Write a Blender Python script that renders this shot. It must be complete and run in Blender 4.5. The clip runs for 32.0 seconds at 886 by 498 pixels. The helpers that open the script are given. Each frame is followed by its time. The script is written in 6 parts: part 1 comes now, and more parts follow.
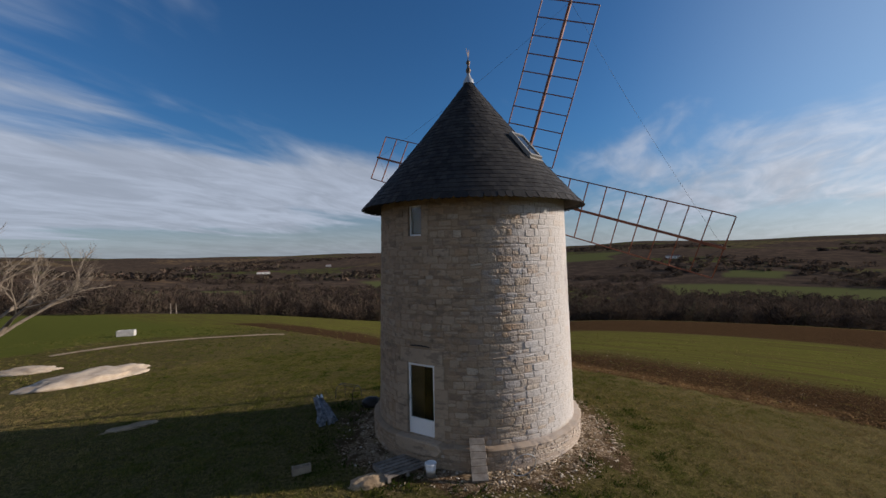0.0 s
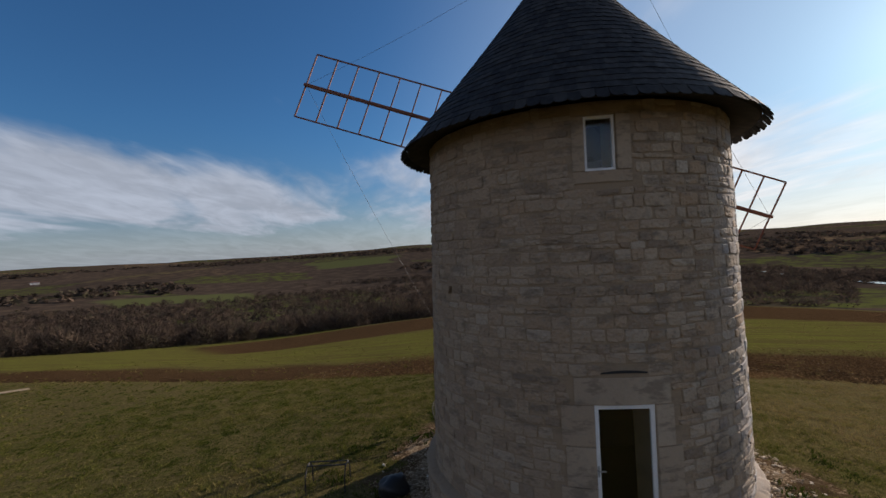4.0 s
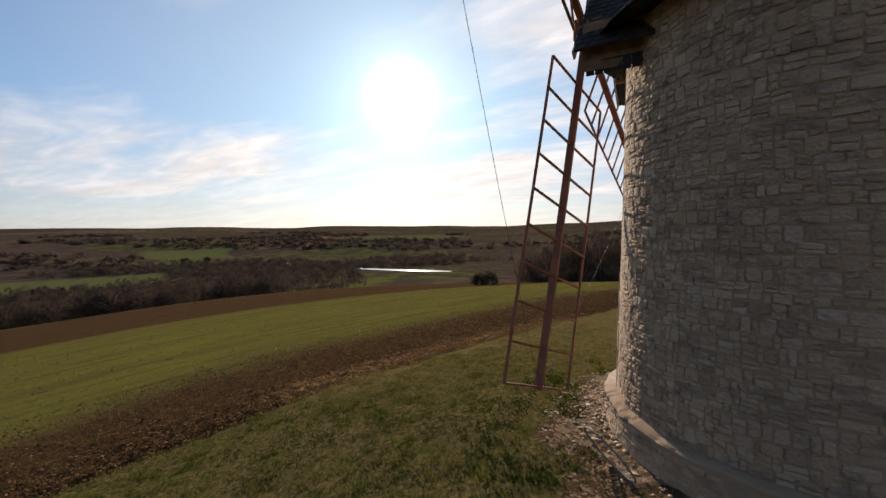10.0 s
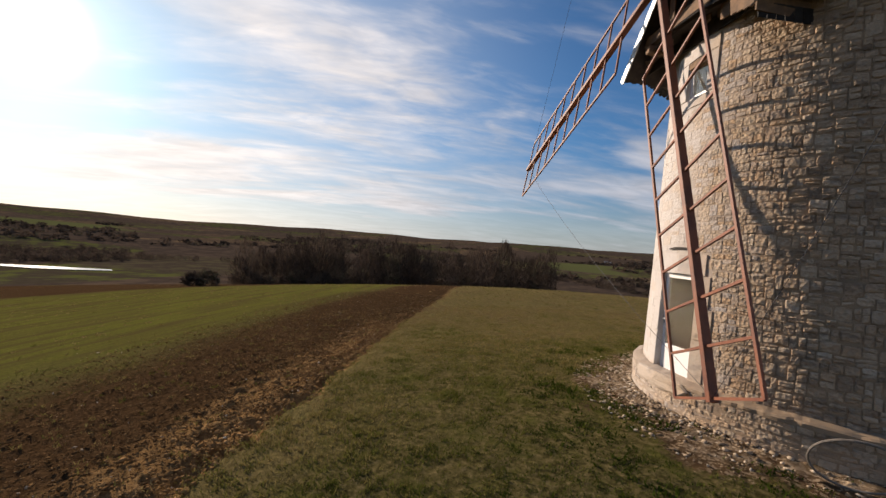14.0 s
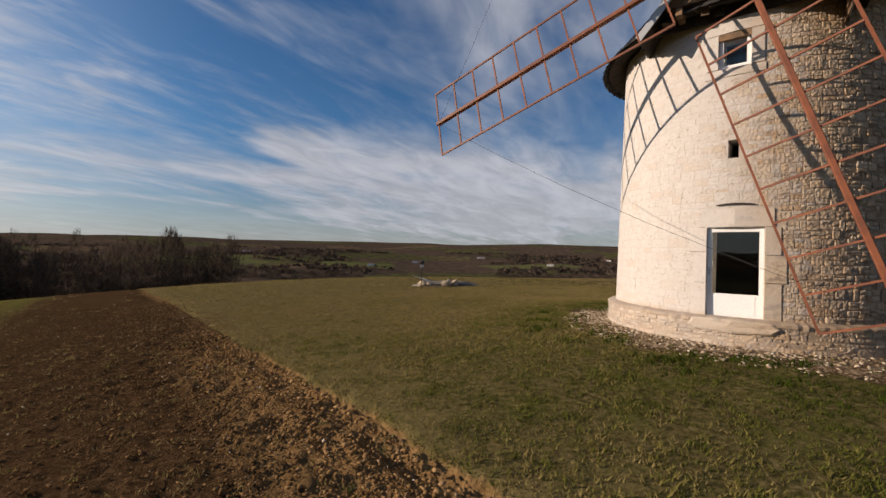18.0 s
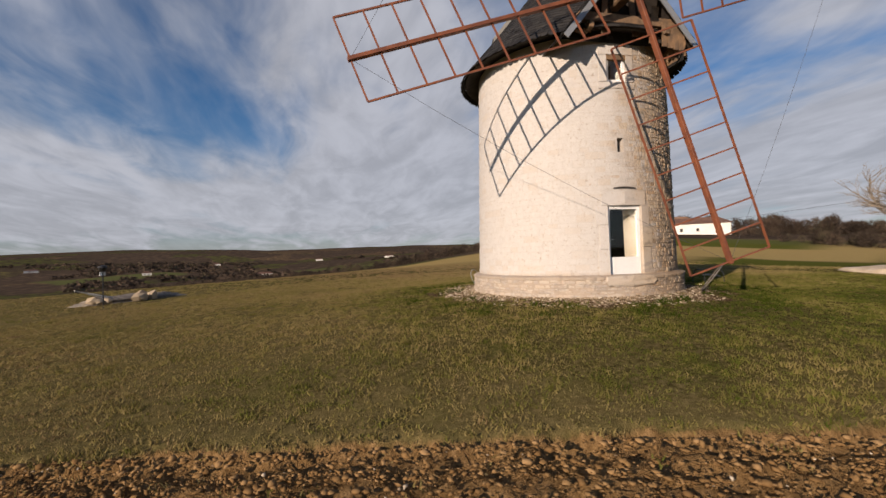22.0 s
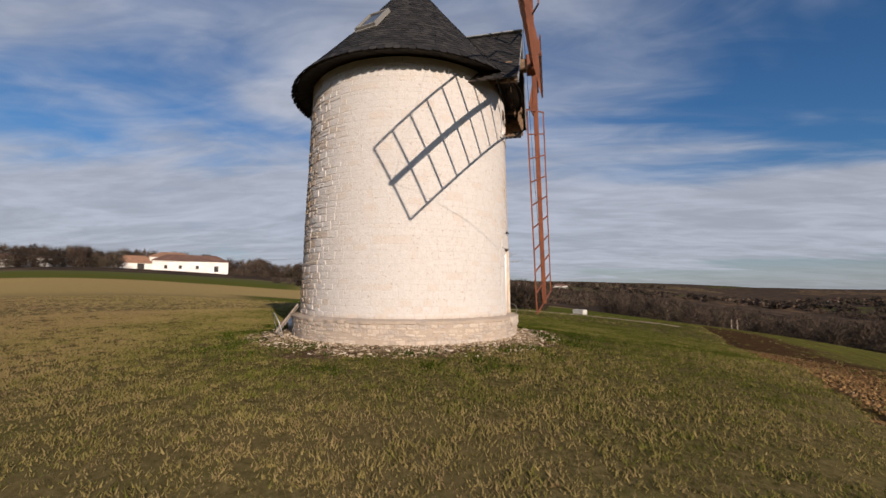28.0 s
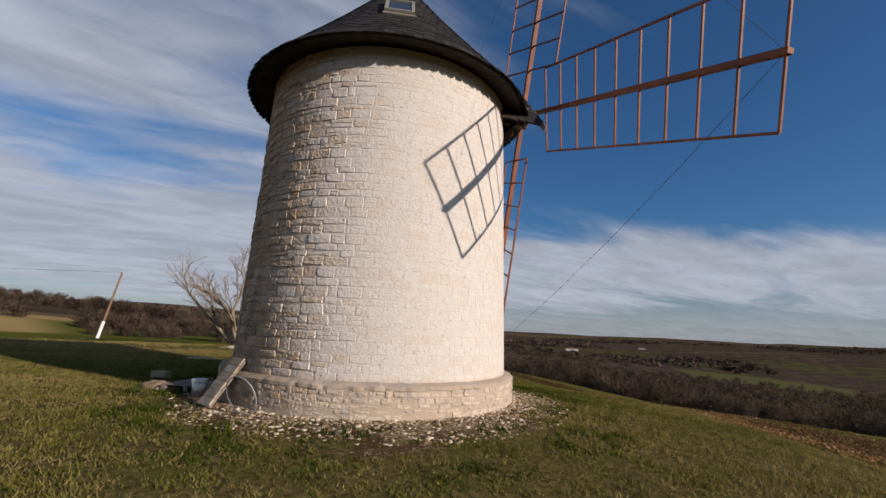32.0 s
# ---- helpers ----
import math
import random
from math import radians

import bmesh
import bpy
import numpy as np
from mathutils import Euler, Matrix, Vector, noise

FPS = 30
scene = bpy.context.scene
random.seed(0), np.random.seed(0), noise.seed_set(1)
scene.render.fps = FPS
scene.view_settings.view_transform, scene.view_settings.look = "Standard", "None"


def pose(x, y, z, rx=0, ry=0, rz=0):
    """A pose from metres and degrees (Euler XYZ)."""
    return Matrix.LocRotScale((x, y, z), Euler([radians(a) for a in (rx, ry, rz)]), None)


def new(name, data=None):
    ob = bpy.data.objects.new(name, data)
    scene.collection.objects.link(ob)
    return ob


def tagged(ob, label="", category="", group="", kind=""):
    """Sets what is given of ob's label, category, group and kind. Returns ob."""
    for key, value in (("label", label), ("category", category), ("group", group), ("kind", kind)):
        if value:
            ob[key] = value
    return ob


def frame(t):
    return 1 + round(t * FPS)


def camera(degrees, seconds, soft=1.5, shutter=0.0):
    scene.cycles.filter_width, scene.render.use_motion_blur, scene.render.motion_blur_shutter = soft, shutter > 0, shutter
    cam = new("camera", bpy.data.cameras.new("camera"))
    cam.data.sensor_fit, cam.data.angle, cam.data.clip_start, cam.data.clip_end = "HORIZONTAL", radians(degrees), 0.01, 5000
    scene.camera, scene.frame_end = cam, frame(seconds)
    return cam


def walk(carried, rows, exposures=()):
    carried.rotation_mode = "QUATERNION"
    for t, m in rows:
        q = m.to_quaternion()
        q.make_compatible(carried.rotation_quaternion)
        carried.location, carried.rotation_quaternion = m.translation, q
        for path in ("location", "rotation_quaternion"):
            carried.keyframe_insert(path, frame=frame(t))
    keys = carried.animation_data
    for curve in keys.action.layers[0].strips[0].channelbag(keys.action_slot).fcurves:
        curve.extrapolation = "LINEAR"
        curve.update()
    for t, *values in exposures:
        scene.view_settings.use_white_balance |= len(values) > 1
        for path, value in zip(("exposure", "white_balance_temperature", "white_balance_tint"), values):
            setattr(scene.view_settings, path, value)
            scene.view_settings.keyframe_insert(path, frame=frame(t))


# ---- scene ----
cam = camera(92, 32.0, shutter=0.3)
# seconds, eye, yaw (to the left, from +y), pitch, roll
PATH = [
    (0, -1.378, -15.223, 5.442, -1.27, 0.25, -1.25),
    (0.5, -2.403, -14.273, 5.402, -4.25, 0.12, -1.08),
    (1, -3.368, -13.377, 5.313, -7.14, 0.18, -1.02),
    (1.5, -4.244, -12.417, 5.209, -10.00, 0.30, -0.97),
    (2, -5.091, -11.461, 5.102, -13.24, 0.43, -0.99),
    (2.5, -5.770, -10.453, 5.024, -16.68, 0.41, -1.13),
    (3, -6.376, -9.418, 4.947, -20.72, 0.32, -1.63),
    (3.5, -6.966, -8.331, 4.867, -25.18, 0.13, -2.18),
    (5.5, -9.162, -3.523, 4.387, -45.23, -0.70, -3.21),
    (6, -9.290, -2.377, 4.282, -49.13, -1.10, -2.96),
    (6.5, -9.365, -1.231, 4.173, -53.42, -1.43, -2.56),
    (7, -9.371, -0.080, 4.066, -57.97, -1.78, -2.20),
    (7.5, -9.335, 1.061, 3.933, -62.80, -1.98, -1.93),
    (8, -9.236, 2.202, 3.805, -67.69, -2.19, -1.64),
    (8.5, -9.036, 3.331, 3.688, -72.81, -2.28, -1.44),
    (9, -8.708, 4.444, 3.562, -78.04, -2.36, -1.21),
    (9.5, -8.321, 5.507, 3.444, -83.22, -2.43, -0.98),
    (10, -7.866, 6.520, 3.345, -88.32, -2.47, -0.80),
    (10.5, -7.330, 7.468, 3.197, -93.88, -2.60, -0.36),
    (11, -6.739, 8.411, 3.080, -99.47, -2.69, 0.15),
    (11.5, -6.090, 9.352, 2.989, -105.03, -2.66, 0.88),
    (12, -5.340, 10.192, 2.836, -110.46, -2.64, 1.52),
    (12.5, -4.419, 10.817, 2.667, -115.54, -2.03, 2.04),
    (13, -3.469, 11.264, 2.498, -120.15, -1.39, 2.72),
    (13.5, -2.722, 11.524, 2.321, -124.15, -0.90, 3.96),
    (14, -2.074, 11.882, 2.196, -128.08, -0.43, 4.54),
    (14.5, -1.371, 12.242, 2.084, -132.07, -0.27, 4.96),
    (16.5, 3.832, 13.238, 1.833, -156.20, -1.22, 3.52),
    (17, 5.006, 13.163, 1.672, -162.22, -0.60, 2.84),
    (17.5, 6.152, 13.019, 1.496, -168.35, -0.10, 2.22),
    (18, 7.247, 12.835, 1.313, -174.21, 0.42, 1.28),
    (18.5, 8.224, 12.412, 1.219, -180.33, 0.36, 1.11),
    (19, 9.183, 11.999, 1.113, -186.31, 0.28, 0.66),
    (19.5, 10.134, 11.531, 1.031, -192.46, 0.20, 0.09),
    (20, 11.058, 10.992, 0.968, -198.64, 0.12, -0.44),
    (20.5, 11.945, 10.393, 0.915, -204.79, 0.07, -0.93),
    (21, 12.754, 9.719, 0.886, -211.05, 0.16, -1.33),
    (21.5, 13.473, 8.922, 0.856, -217.39, 0.35, -1.63),
    (22, 14.115, 8.065, 0.787, -223.55, 0.54, -1.71),
    (22.5, 14.666, 7.163, 0.679, -229.47, 0.74, -1.58),
    (23, 15.097, 6.170, 0.583, -235.16, 0.83, -0.99),
    (23.5, 15.475, 5.163, 0.555, -240.84, 0.76, -0.66),
    (24, 15.683, 4.141, 0.516, -246.34, 0.86, -0.28),
    (24.5, 15.816, 3.108, 0.450, -252.08, 1.24, -0.11),
    (25, 15.850, 2.078, 0.424, -257.98, 1.76, -0.59),
    (25.5, 15.784, 1.094, 0.442, -263.58, 2.42, -1.45),
    (27.5, 14.391, -2.300, 0.809, -282.53, 4.62, -0.76),
    (28, 13.920, -3.104, 0.886, -287.24, 4.82, 0.47),
    (28.5, 13.441, -3.900, 0.961, -292.24, 4.99, 1.66),
    (29, 12.912, -4.681, 1.031, -297.48, 5.27, 2.59),
    (29.5, 12.326, -5.415, 1.078, -302.45, 5.76, 3.11),
    (30, 11.672, -6.092, 1.090, -306.84, 6.58, 3.16),
    (30.5, 10.892, -6.683, 1.139, -311.09, 7.61, 3.05),
    (31, 10.107, -7.163, 1.148, -314.62, 8.57, 2.84),
    (31.5, 9.343, -7.565, 1.130, -317.66, 9.45, 2.80),
    (32, 8.575, -7.888, 1.087, -320.70, 10.36, 2.83),
]


def aimed(x, y, z, yaw, pitch, roll):
    return pose(x, y, z, 90 + pitch, 0, yaw) @ pose(0, 0, 0, 0, 0, roll)


EXPOSURES = [(t, e, k, g) for t, e, k, g in ((0, 0.0, 6600, 14), (3, 0.05, 6900, 15), (6, 0.05, 6700, 14.5), (8, 0.05, 6900, 15), (9, 0.2, 7100, 16), (11, 0.32, 7600, 18), (13, 0.28, 7600, 18), (14.5, 0.26, 7500, 18), (17, 0.12, 7600, 17.5), (19, 0.09, 7600, 17.5), (21, 0.05, 7600, 17.5), (23, 0.1, 7400, 18), (26, 0.12, 7200, 18), (30, 0.02, 7000, 16), (32, 0.03, 7000, 16.5))]
walk(cam, [(r[0], aimed(*r[1:])) for r in PATH], EXPOSURES)

# ---- light ----
SUN_AZ, SUN_EL = radians(7.0), radians(17.2)
sun_dir = Vector((math.cos(SUN_EL) * math.cos(SUN_AZ), math.cos(SUN_EL) * math.sin(SUN_AZ), math.sin(SUN_EL)))
sun = new("sun", bpy.data.lights.new("sun", "SUN"))
sun.data.energy, sun.data.angle, sun.data.color = 5.0, radians(0.55), (1.0, 0.90, 0.78)
sun.matrix_world = sun_dir.to_track_quat("Z", "Y").to_matrix().to_4x4()

world = bpy.data.worlds.new("sky")
scene.world = world
world.use_nodes = True


def sky(tree):
    """Clear winter sky with high streaky cloud, denser over the south and near the horizon."""
    tree.nodes.clear()
    N = tree.nodes.new
    L = tree.links.new
    out, bg, tex, geo = N("ShaderNodeOutputWorld"), N("ShaderNodeBackground"), N("ShaderNodeTexSky"), N("ShaderNodeTexCoord")
    tex.sky_type, tex.sun_disc = "NISHITA", False
    tex.sun_elevation, tex.sun_rotation = SUN_EL, math.pi / 2 - SUN_AZ
    tex.altitude, tex.air_density, tex.dust_density, tex.ozone_density = 250, 1.0, 0.6, 1.6
    bg.inputs[1].default_value = 0.077

    def m(op, a, b=None, c=None):
        n = N("ShaderNodeMath")
        n.operation = op
        for s, v in zip(n.inputs, (a, b, c)):
            if isinstance(v, bpy.types.NodeSocket):
                L(v, s)
            elif v is not None:
                s.default_value = v
        return n.outputs[0]

    def ease(v, lo, hi, a=0.0, b=1.0):
        n = N("ShaderNodeMapRange")
        n.interpolation_type = "SMOOTHSTEP"
        for s, x in zip(n.inputs, (v, lo, hi, a, b)):
            if isinstance(x, bpy.types.NodeSocket):
                L(x, s)
            else:
                s.default_value = x
        return n.outputs[0]

    sep = N("ShaderNodeSeparateXYZ")
    L(geo.outputs["Generated"], sep.inputs[0])
    x, y, z = sep.outputs
    # the cloud sheet: the view direction cut with a high plane
    up = m("MAXIMUM", m("ADD", z, 0.13), 0.06)
    u, v = m("DIVIDE", x, up), m("DIVIDE", y, up)
    # turned and stretched, so that the streaks run from south-south-west to north-north-east
    c, s = math.cos(radians(-64)), math.sin(radians(-64))
    a, b = m("SUBTRACT", m("MULTIPLY", u, c), m("MULTIPLY", v, s)), m("ADD", m("MULTIPLY", u, s), m("MULTIPLY", v, c))
    vec = N("ShaderNodeCombineXYZ")
    L(m("MULTIPLY", a, 0.46), vec.inputs[0]), L(m("MULTIPLY", b, 1.0), vec.inputs[1])

    def noise_of(scale, detail, dist, rough=0.55):
        t = N("ShaderNodeTexNoise")
        L(vec.outputs[0], t.inputs["Vector"])
        for k, w in (("Scale", scale), ("Detail", detail), ("Distortion", dist), ("Roughness", rough)):
            t.inputs[k].default_value = w
        return t.outputs["Fac"]

    streak, wisp, patch = noise_of(1.25, 5, 0.7, 0.52), noise_of(4.0, 5, 1.2, 0.55), noise_of(0.5, 3, 0.4)
    # thicker to the south and west, thin in the north; a bank lies low all round
    west = ease(m("ADD", m("MULTIPLY", x, -0.9), m("MULTIPLY", y, -0.45)), -0.5, 0.9, -0.14, 0.165)
    low = m("MULTIPLY", ease(z, 0.02, 0.09, 0.0, 1.0), ease(z, 0.13, 0.27, 1.0, 0.0))
    low = m("MULTIPLY", low, 0.27)
    # a bank low in the north-west, and a veil on the sun's side
    bank = m("MULTIPLY", ease(m("ADD", m("MULTIPLY", x, -0.55), m("MULTIPLY", y, 0.83)), 0.55, 0.95, 0.0, 0.26), m("MULTIPLY", ease(z, 0.02, 0.08), ease(z, 0.14, 0.26, 1.0, 0.0)))
    side = m("ADD", m("MULTIPLY", x, sun_dir.x), m("MULTIPLY", y, sun_dir.y))
    west = m("ADD", west, m("ADD", bank, ease(side, 0.5, 1.0, 0.0, 0.02)))
    d = m("ADD", m("ADD", streak, m("MULTIPLY", m("SUBTRACT", wisp, 0.5), 0.22)), m("ADD", m("MULTIPLY", m("SUBTRACT", patch, 0.5), 0.6), m("ADD", west, low)))
    # a broken sheet of small cloud high in the south-east
    sheet = m("MULTIPLY", ease(m("ADD", m("MULTIPLY", x, 0.80), m("MULTIPLY", y, -0.60)), 0.66, 0.97, 0.0, 0.20), ease(z, 0.12, 0.28))
    d = m("ADD", d, m("ADD", sheet, m("MULTIPLY", sheet, m("MULTIPLY", m("SUBTRACT", noise_of(7.0, 4, 0.5, 0.6), 0.5), 2.2))))
    cover = ease(d, 0.41, 0.82, 0.0, 0.93)
    haze = ease(z, -0.02, 0.15, 0.56, 0.0)
    cloud = N("ShaderNodeMix")
    cloud.data_type = "RGBA"
    L(m("MAXIMUM", cover, haze), cloud.inputs[0])
    deep = N("ShaderNodeMix")
    deep.data_type, deep.blend_type = "RGBA", "MULTIPLY"
    deep.inputs[0].default_value = 1.0
    hue = N("ShaderNodeMix")
    hue.data_type = "RGBA"
    L(ease(z, 0.0, 0.28), hue.inputs[0])
    hue.inputs[6].default_value, hue.inputs[7].default_value = (0.52, 0.70, 0.98, 1), (0.34, 0.80, 1.24, 1)
    L(hue.outputs[2], deep.inputs[7])
    L(tex.outputs[0], deep.inputs[6])
    # paler air all over the sunny half of the sky
    pale = N("ShaderNodeMix")
    pale.data_type = "RGBA"
    L(ease(side, 0.40, 0.98, 0.0, 0.5), pale.inputs[0])
    L(deep.outputs[2], pale.inputs[6])
    pale.inputs[7].default_value = (5.2, 6.9, 8.6, 1)
    L(pale.outputs[2], cloud.inputs[6])
    # cloud is lit by the same sun: whiter towards it
    dot = m("ADD", m("ADD", m("MULTIPLY", x, sun_dir.x), m("MULTIPLY", y, sun_dir.y)), m("MULTIPLY", z, sun_dir.z))
    glow = ease(dot, 0.55, 1.0, 0.0, 1.0)
    tone = N("ShaderNodeMix")
    tone.data_type = "RGBA"
    L(glow, tone.inputs[0])
    tone.inputs[6].default_value, tone.inputs[7].default_value = (5.1, 5.95, 7.25, 1), (9.6, 9.9, 10.2, 1)
    # thick and thin parts of the cloud
    thick = N("ShaderNodeMix")
    thick.data_type, thick.blend_type, thick.inputs[0].default_value = "RGBA", "MULTIPLY", 1.0
    L(tone.outputs[2], thick.inputs[6])
    vary = N("ShaderNodeCombineColor")
    fleck = ease(m("ADD", m("MULTIPLY", noise_of(2.2, 7, 0.9, 0.6), 0.6), m("MULTIPLY", wisp, 0.4)), 0.36, 0.66, 0.82, 1.10)
    for k in range(3):
        L(fleck, vary.inputs[k])
    L(vary.outputs[0], thick.inputs[7])
    L(thick.outputs[2], cloud.inputs[7])
    # the glare of the air round the sun
    near = N("ShaderNodeMix")
    near.data_type, near.blend_type = "RGBA", "ADD"
    near.inputs[0].default_value = 1.0
    L(cloud.outputs[2], near.inputs[6])
    g2 = m("ADD", m("ADD", m("MULTIPLY", m("POWER", m("MAXIMUM", dot, 0.0), 5.0), 1.3), m("MULTIPLY", m("POWER", m("MAXIMUM", dot, 0.0), 120.0), 2.6)), m("MULTIPLY", m("POWER", m("MAXIMUM", dot, 0.0), 1200.0), 60.0))
    comb = N("ShaderNodeCombineColor")
    for k in range(3):
        L(g2, comb.inputs[k])
    L(comb.outputs[0], near.inputs[7])
    L(near.outputs[2], bg.inputs[0])
    L(bg.outputs[0], out.inputs[0])


sky(world.node_tree)

# ---- materials ----
class Nodes:
    """A small helper to write node trees as expressions."""

    def __init__(self, tree):
        self.t = tree

    def node(self, kind, **sets):
        n = self.t.nodes.new(kind)
        for k, v in sets.items():
            if k == "op":
                n.operation = v
            elif k == "blend":
                n.blend_type = v
            elif k == "dtype":
                n.data_type = v
            elif k == "attr":
                n.attribute_name = v
            elif k == "dims":
                n.noise_dimensions = v
            elif k == "vdims":
                n.voronoi_dimensions = v
            elif k == "feature":
                n.feature = v
        return n

    def put(self, sock, v):
        if isinstance(v, bpy.types.NodeSocket):
            self.t.links.new(v, sock)
        elif v is not None:
            if isinstance(v, (tuple, list)) and len(v) == 3 and sock.type == "RGBA":
                v = (*v, 1)
            sock.default_value = v

    def math(self, op, a, b=None, c=None):
        n = self.node("ShaderNodeMath", op=op)
        self.put(n.inputs[0], a), self.put(n.inputs[1], b), self.put(n.inputs[2], c)
        return n.outputs[0]

    def vmath(self, op, a, b=None):
        n = self.node("ShaderNodeVectorMath", op=op)
        self.put(n.inputs[0], a), self.put(n.inputs[1], b)
        return n.outputs[0]

    def noise(self, vec, scale, detail=4.0, rough=0.55, dist=0.0):
        n = self.node("ShaderNodeTexNoise")
        self.put(n.inputs["Vector"], vec), self.put(n.inputs["Scale"], scale), self.put(n.inputs["Detail"], detail)
        self.put(n.inputs["Roughness"], rough), self.put(n.inputs["Distortion"], dist)
        return n.outputs["Fac"]

    def voronoi(self, vec, scale, feature="F1", out="Distance"):
        n = self.node("ShaderNodeTexVoronoi", feature=feature)
        self.put(n.inputs["Vector"], vec), self.put(n.inputs["Scale"], scale)
        return n.outputs[out]

    def step(self, v, lo, hi, a=0.0, b=1.0):
        n = self.node("ShaderNodeMapRange")
        n.interpolation_type = "SMOOTHSTEP"
        for s, x in zip(n.inputs, (v, lo, hi, a, b)):
            self.put(s, x)
        return n.outputs[0]

    def mix(self, f, a, b, blend="MIX"):
        n = self.node("ShaderNodeMix", dtype="RGBA", blend=blend)
        self.put(n.inputs[0], f), self.put(n.inputs[6], a), self.put(n.inputs[7], b)
        return n.outputs[2]

    def ramp(self, f, *stops):
        n = self.node("ShaderNodeValToRGB")
        e = n.color_ramp.elements
        while len(e) < len(stops):
            e.new(0.5)
        for el, (p, c) in zip(e, stops):
            el.position, el.color = p, (*c, 1)
        self.put(n.inputs[0], f)
        return n.outputs[0]

    def coords(self, kind="Object"):
        return self.node("ShaderNodeTexCoord").outputs[kind]

    def position(self):
        return self.node("ShaderNodeNewGeometry").outputs["Position"]

    def island(self):
        return self.node("ShaderNodeNewGeometry").outputs["Random Per Island"]

    def random(self):
        return self.node("ShaderNodeObjectInfo").outputs["Random"]

    def attribute(self, name, out="Fac"):
        return self.node("ShaderNodeAttribute", attr=name).outputs[out]

    def xyz(self, v):
        n = self.node("ShaderNodeSeparateXYZ")
        self.put(n.inputs[0], v)
        return n.outputs

    def scaled(self, v, x, y, z):
        return self.vmath("MULTIPLY", v, (x, y, z))

    def bump(self, height, strength=0.3, dist=0.02):
        n = self.node("ShaderNodeBump")
        self.put(n.inputs["Height"], height), self.put(n.inputs["Strength"], strength), self.put(n.inputs["Distance"], dist)
        return n.outputs[0]


def material(name, build, rough=0.8, metal=0.0, spec=0.4):
    """A material; build(nodes) returns a dict of sockets of the Principled shader."""
    m = bpy.data.materials.new(name)
    m.use_nodes = True
    m.node_tree.nodes.clear()
    n = Nodes(m.node_tree)
    out, sh = n.node("ShaderNodeOutputMaterial"), n.node("ShaderNodeBsdfPrincipled")
    m.node_tree.links.new(sh.outputs[0], out.inputs[0])
    sets = {"Roughness": rough, "Metallic": metal, "Specular IOR Level": spec, **build(n)}
    for k, v in sets.items():
        n.put(sh.inputs[k], v)
    return m


def mottled(c1, c2, scale=4.0, fine=40.0, bump=0.2, vary=0.0, dist=0.01):
    """Two colours mixed by noise at two scales, with fine relief."""

    def build(n):
        p = n.position()
        a, b = n.noise(p, scale), n.noise(p, fine, 3)
        c = n.mix(n.step(a, 0.35, 0.65), c1, c2)
        c = n.mix(0.35, c, n.mix(b, (0.35, 0.35, 0.35), (0.72, 0.72, 0.72)), "OVERLAY")
        if vary:
            c = n.mix(vary, c, n.mix(n.random(), (0.2, 0.2, 0.2), (0.8, 0.8, 0.8)), "OVERLAY")
        return {"Base Color": c, "Normal": n.bump(b, bump, dist)}

    return build


def flat(c, scale=30.0, amount=0.15):
    def build(n):
        b = n.noise(n.position(), scale)
        return {"Base Color": n.mix(b, tuple(v * (1 - amount) for v in c), tuple(min(1, v * (1 + amount)) for v in c)), "Normal": n.bump(b, 0.1, 0.003)}

    return build


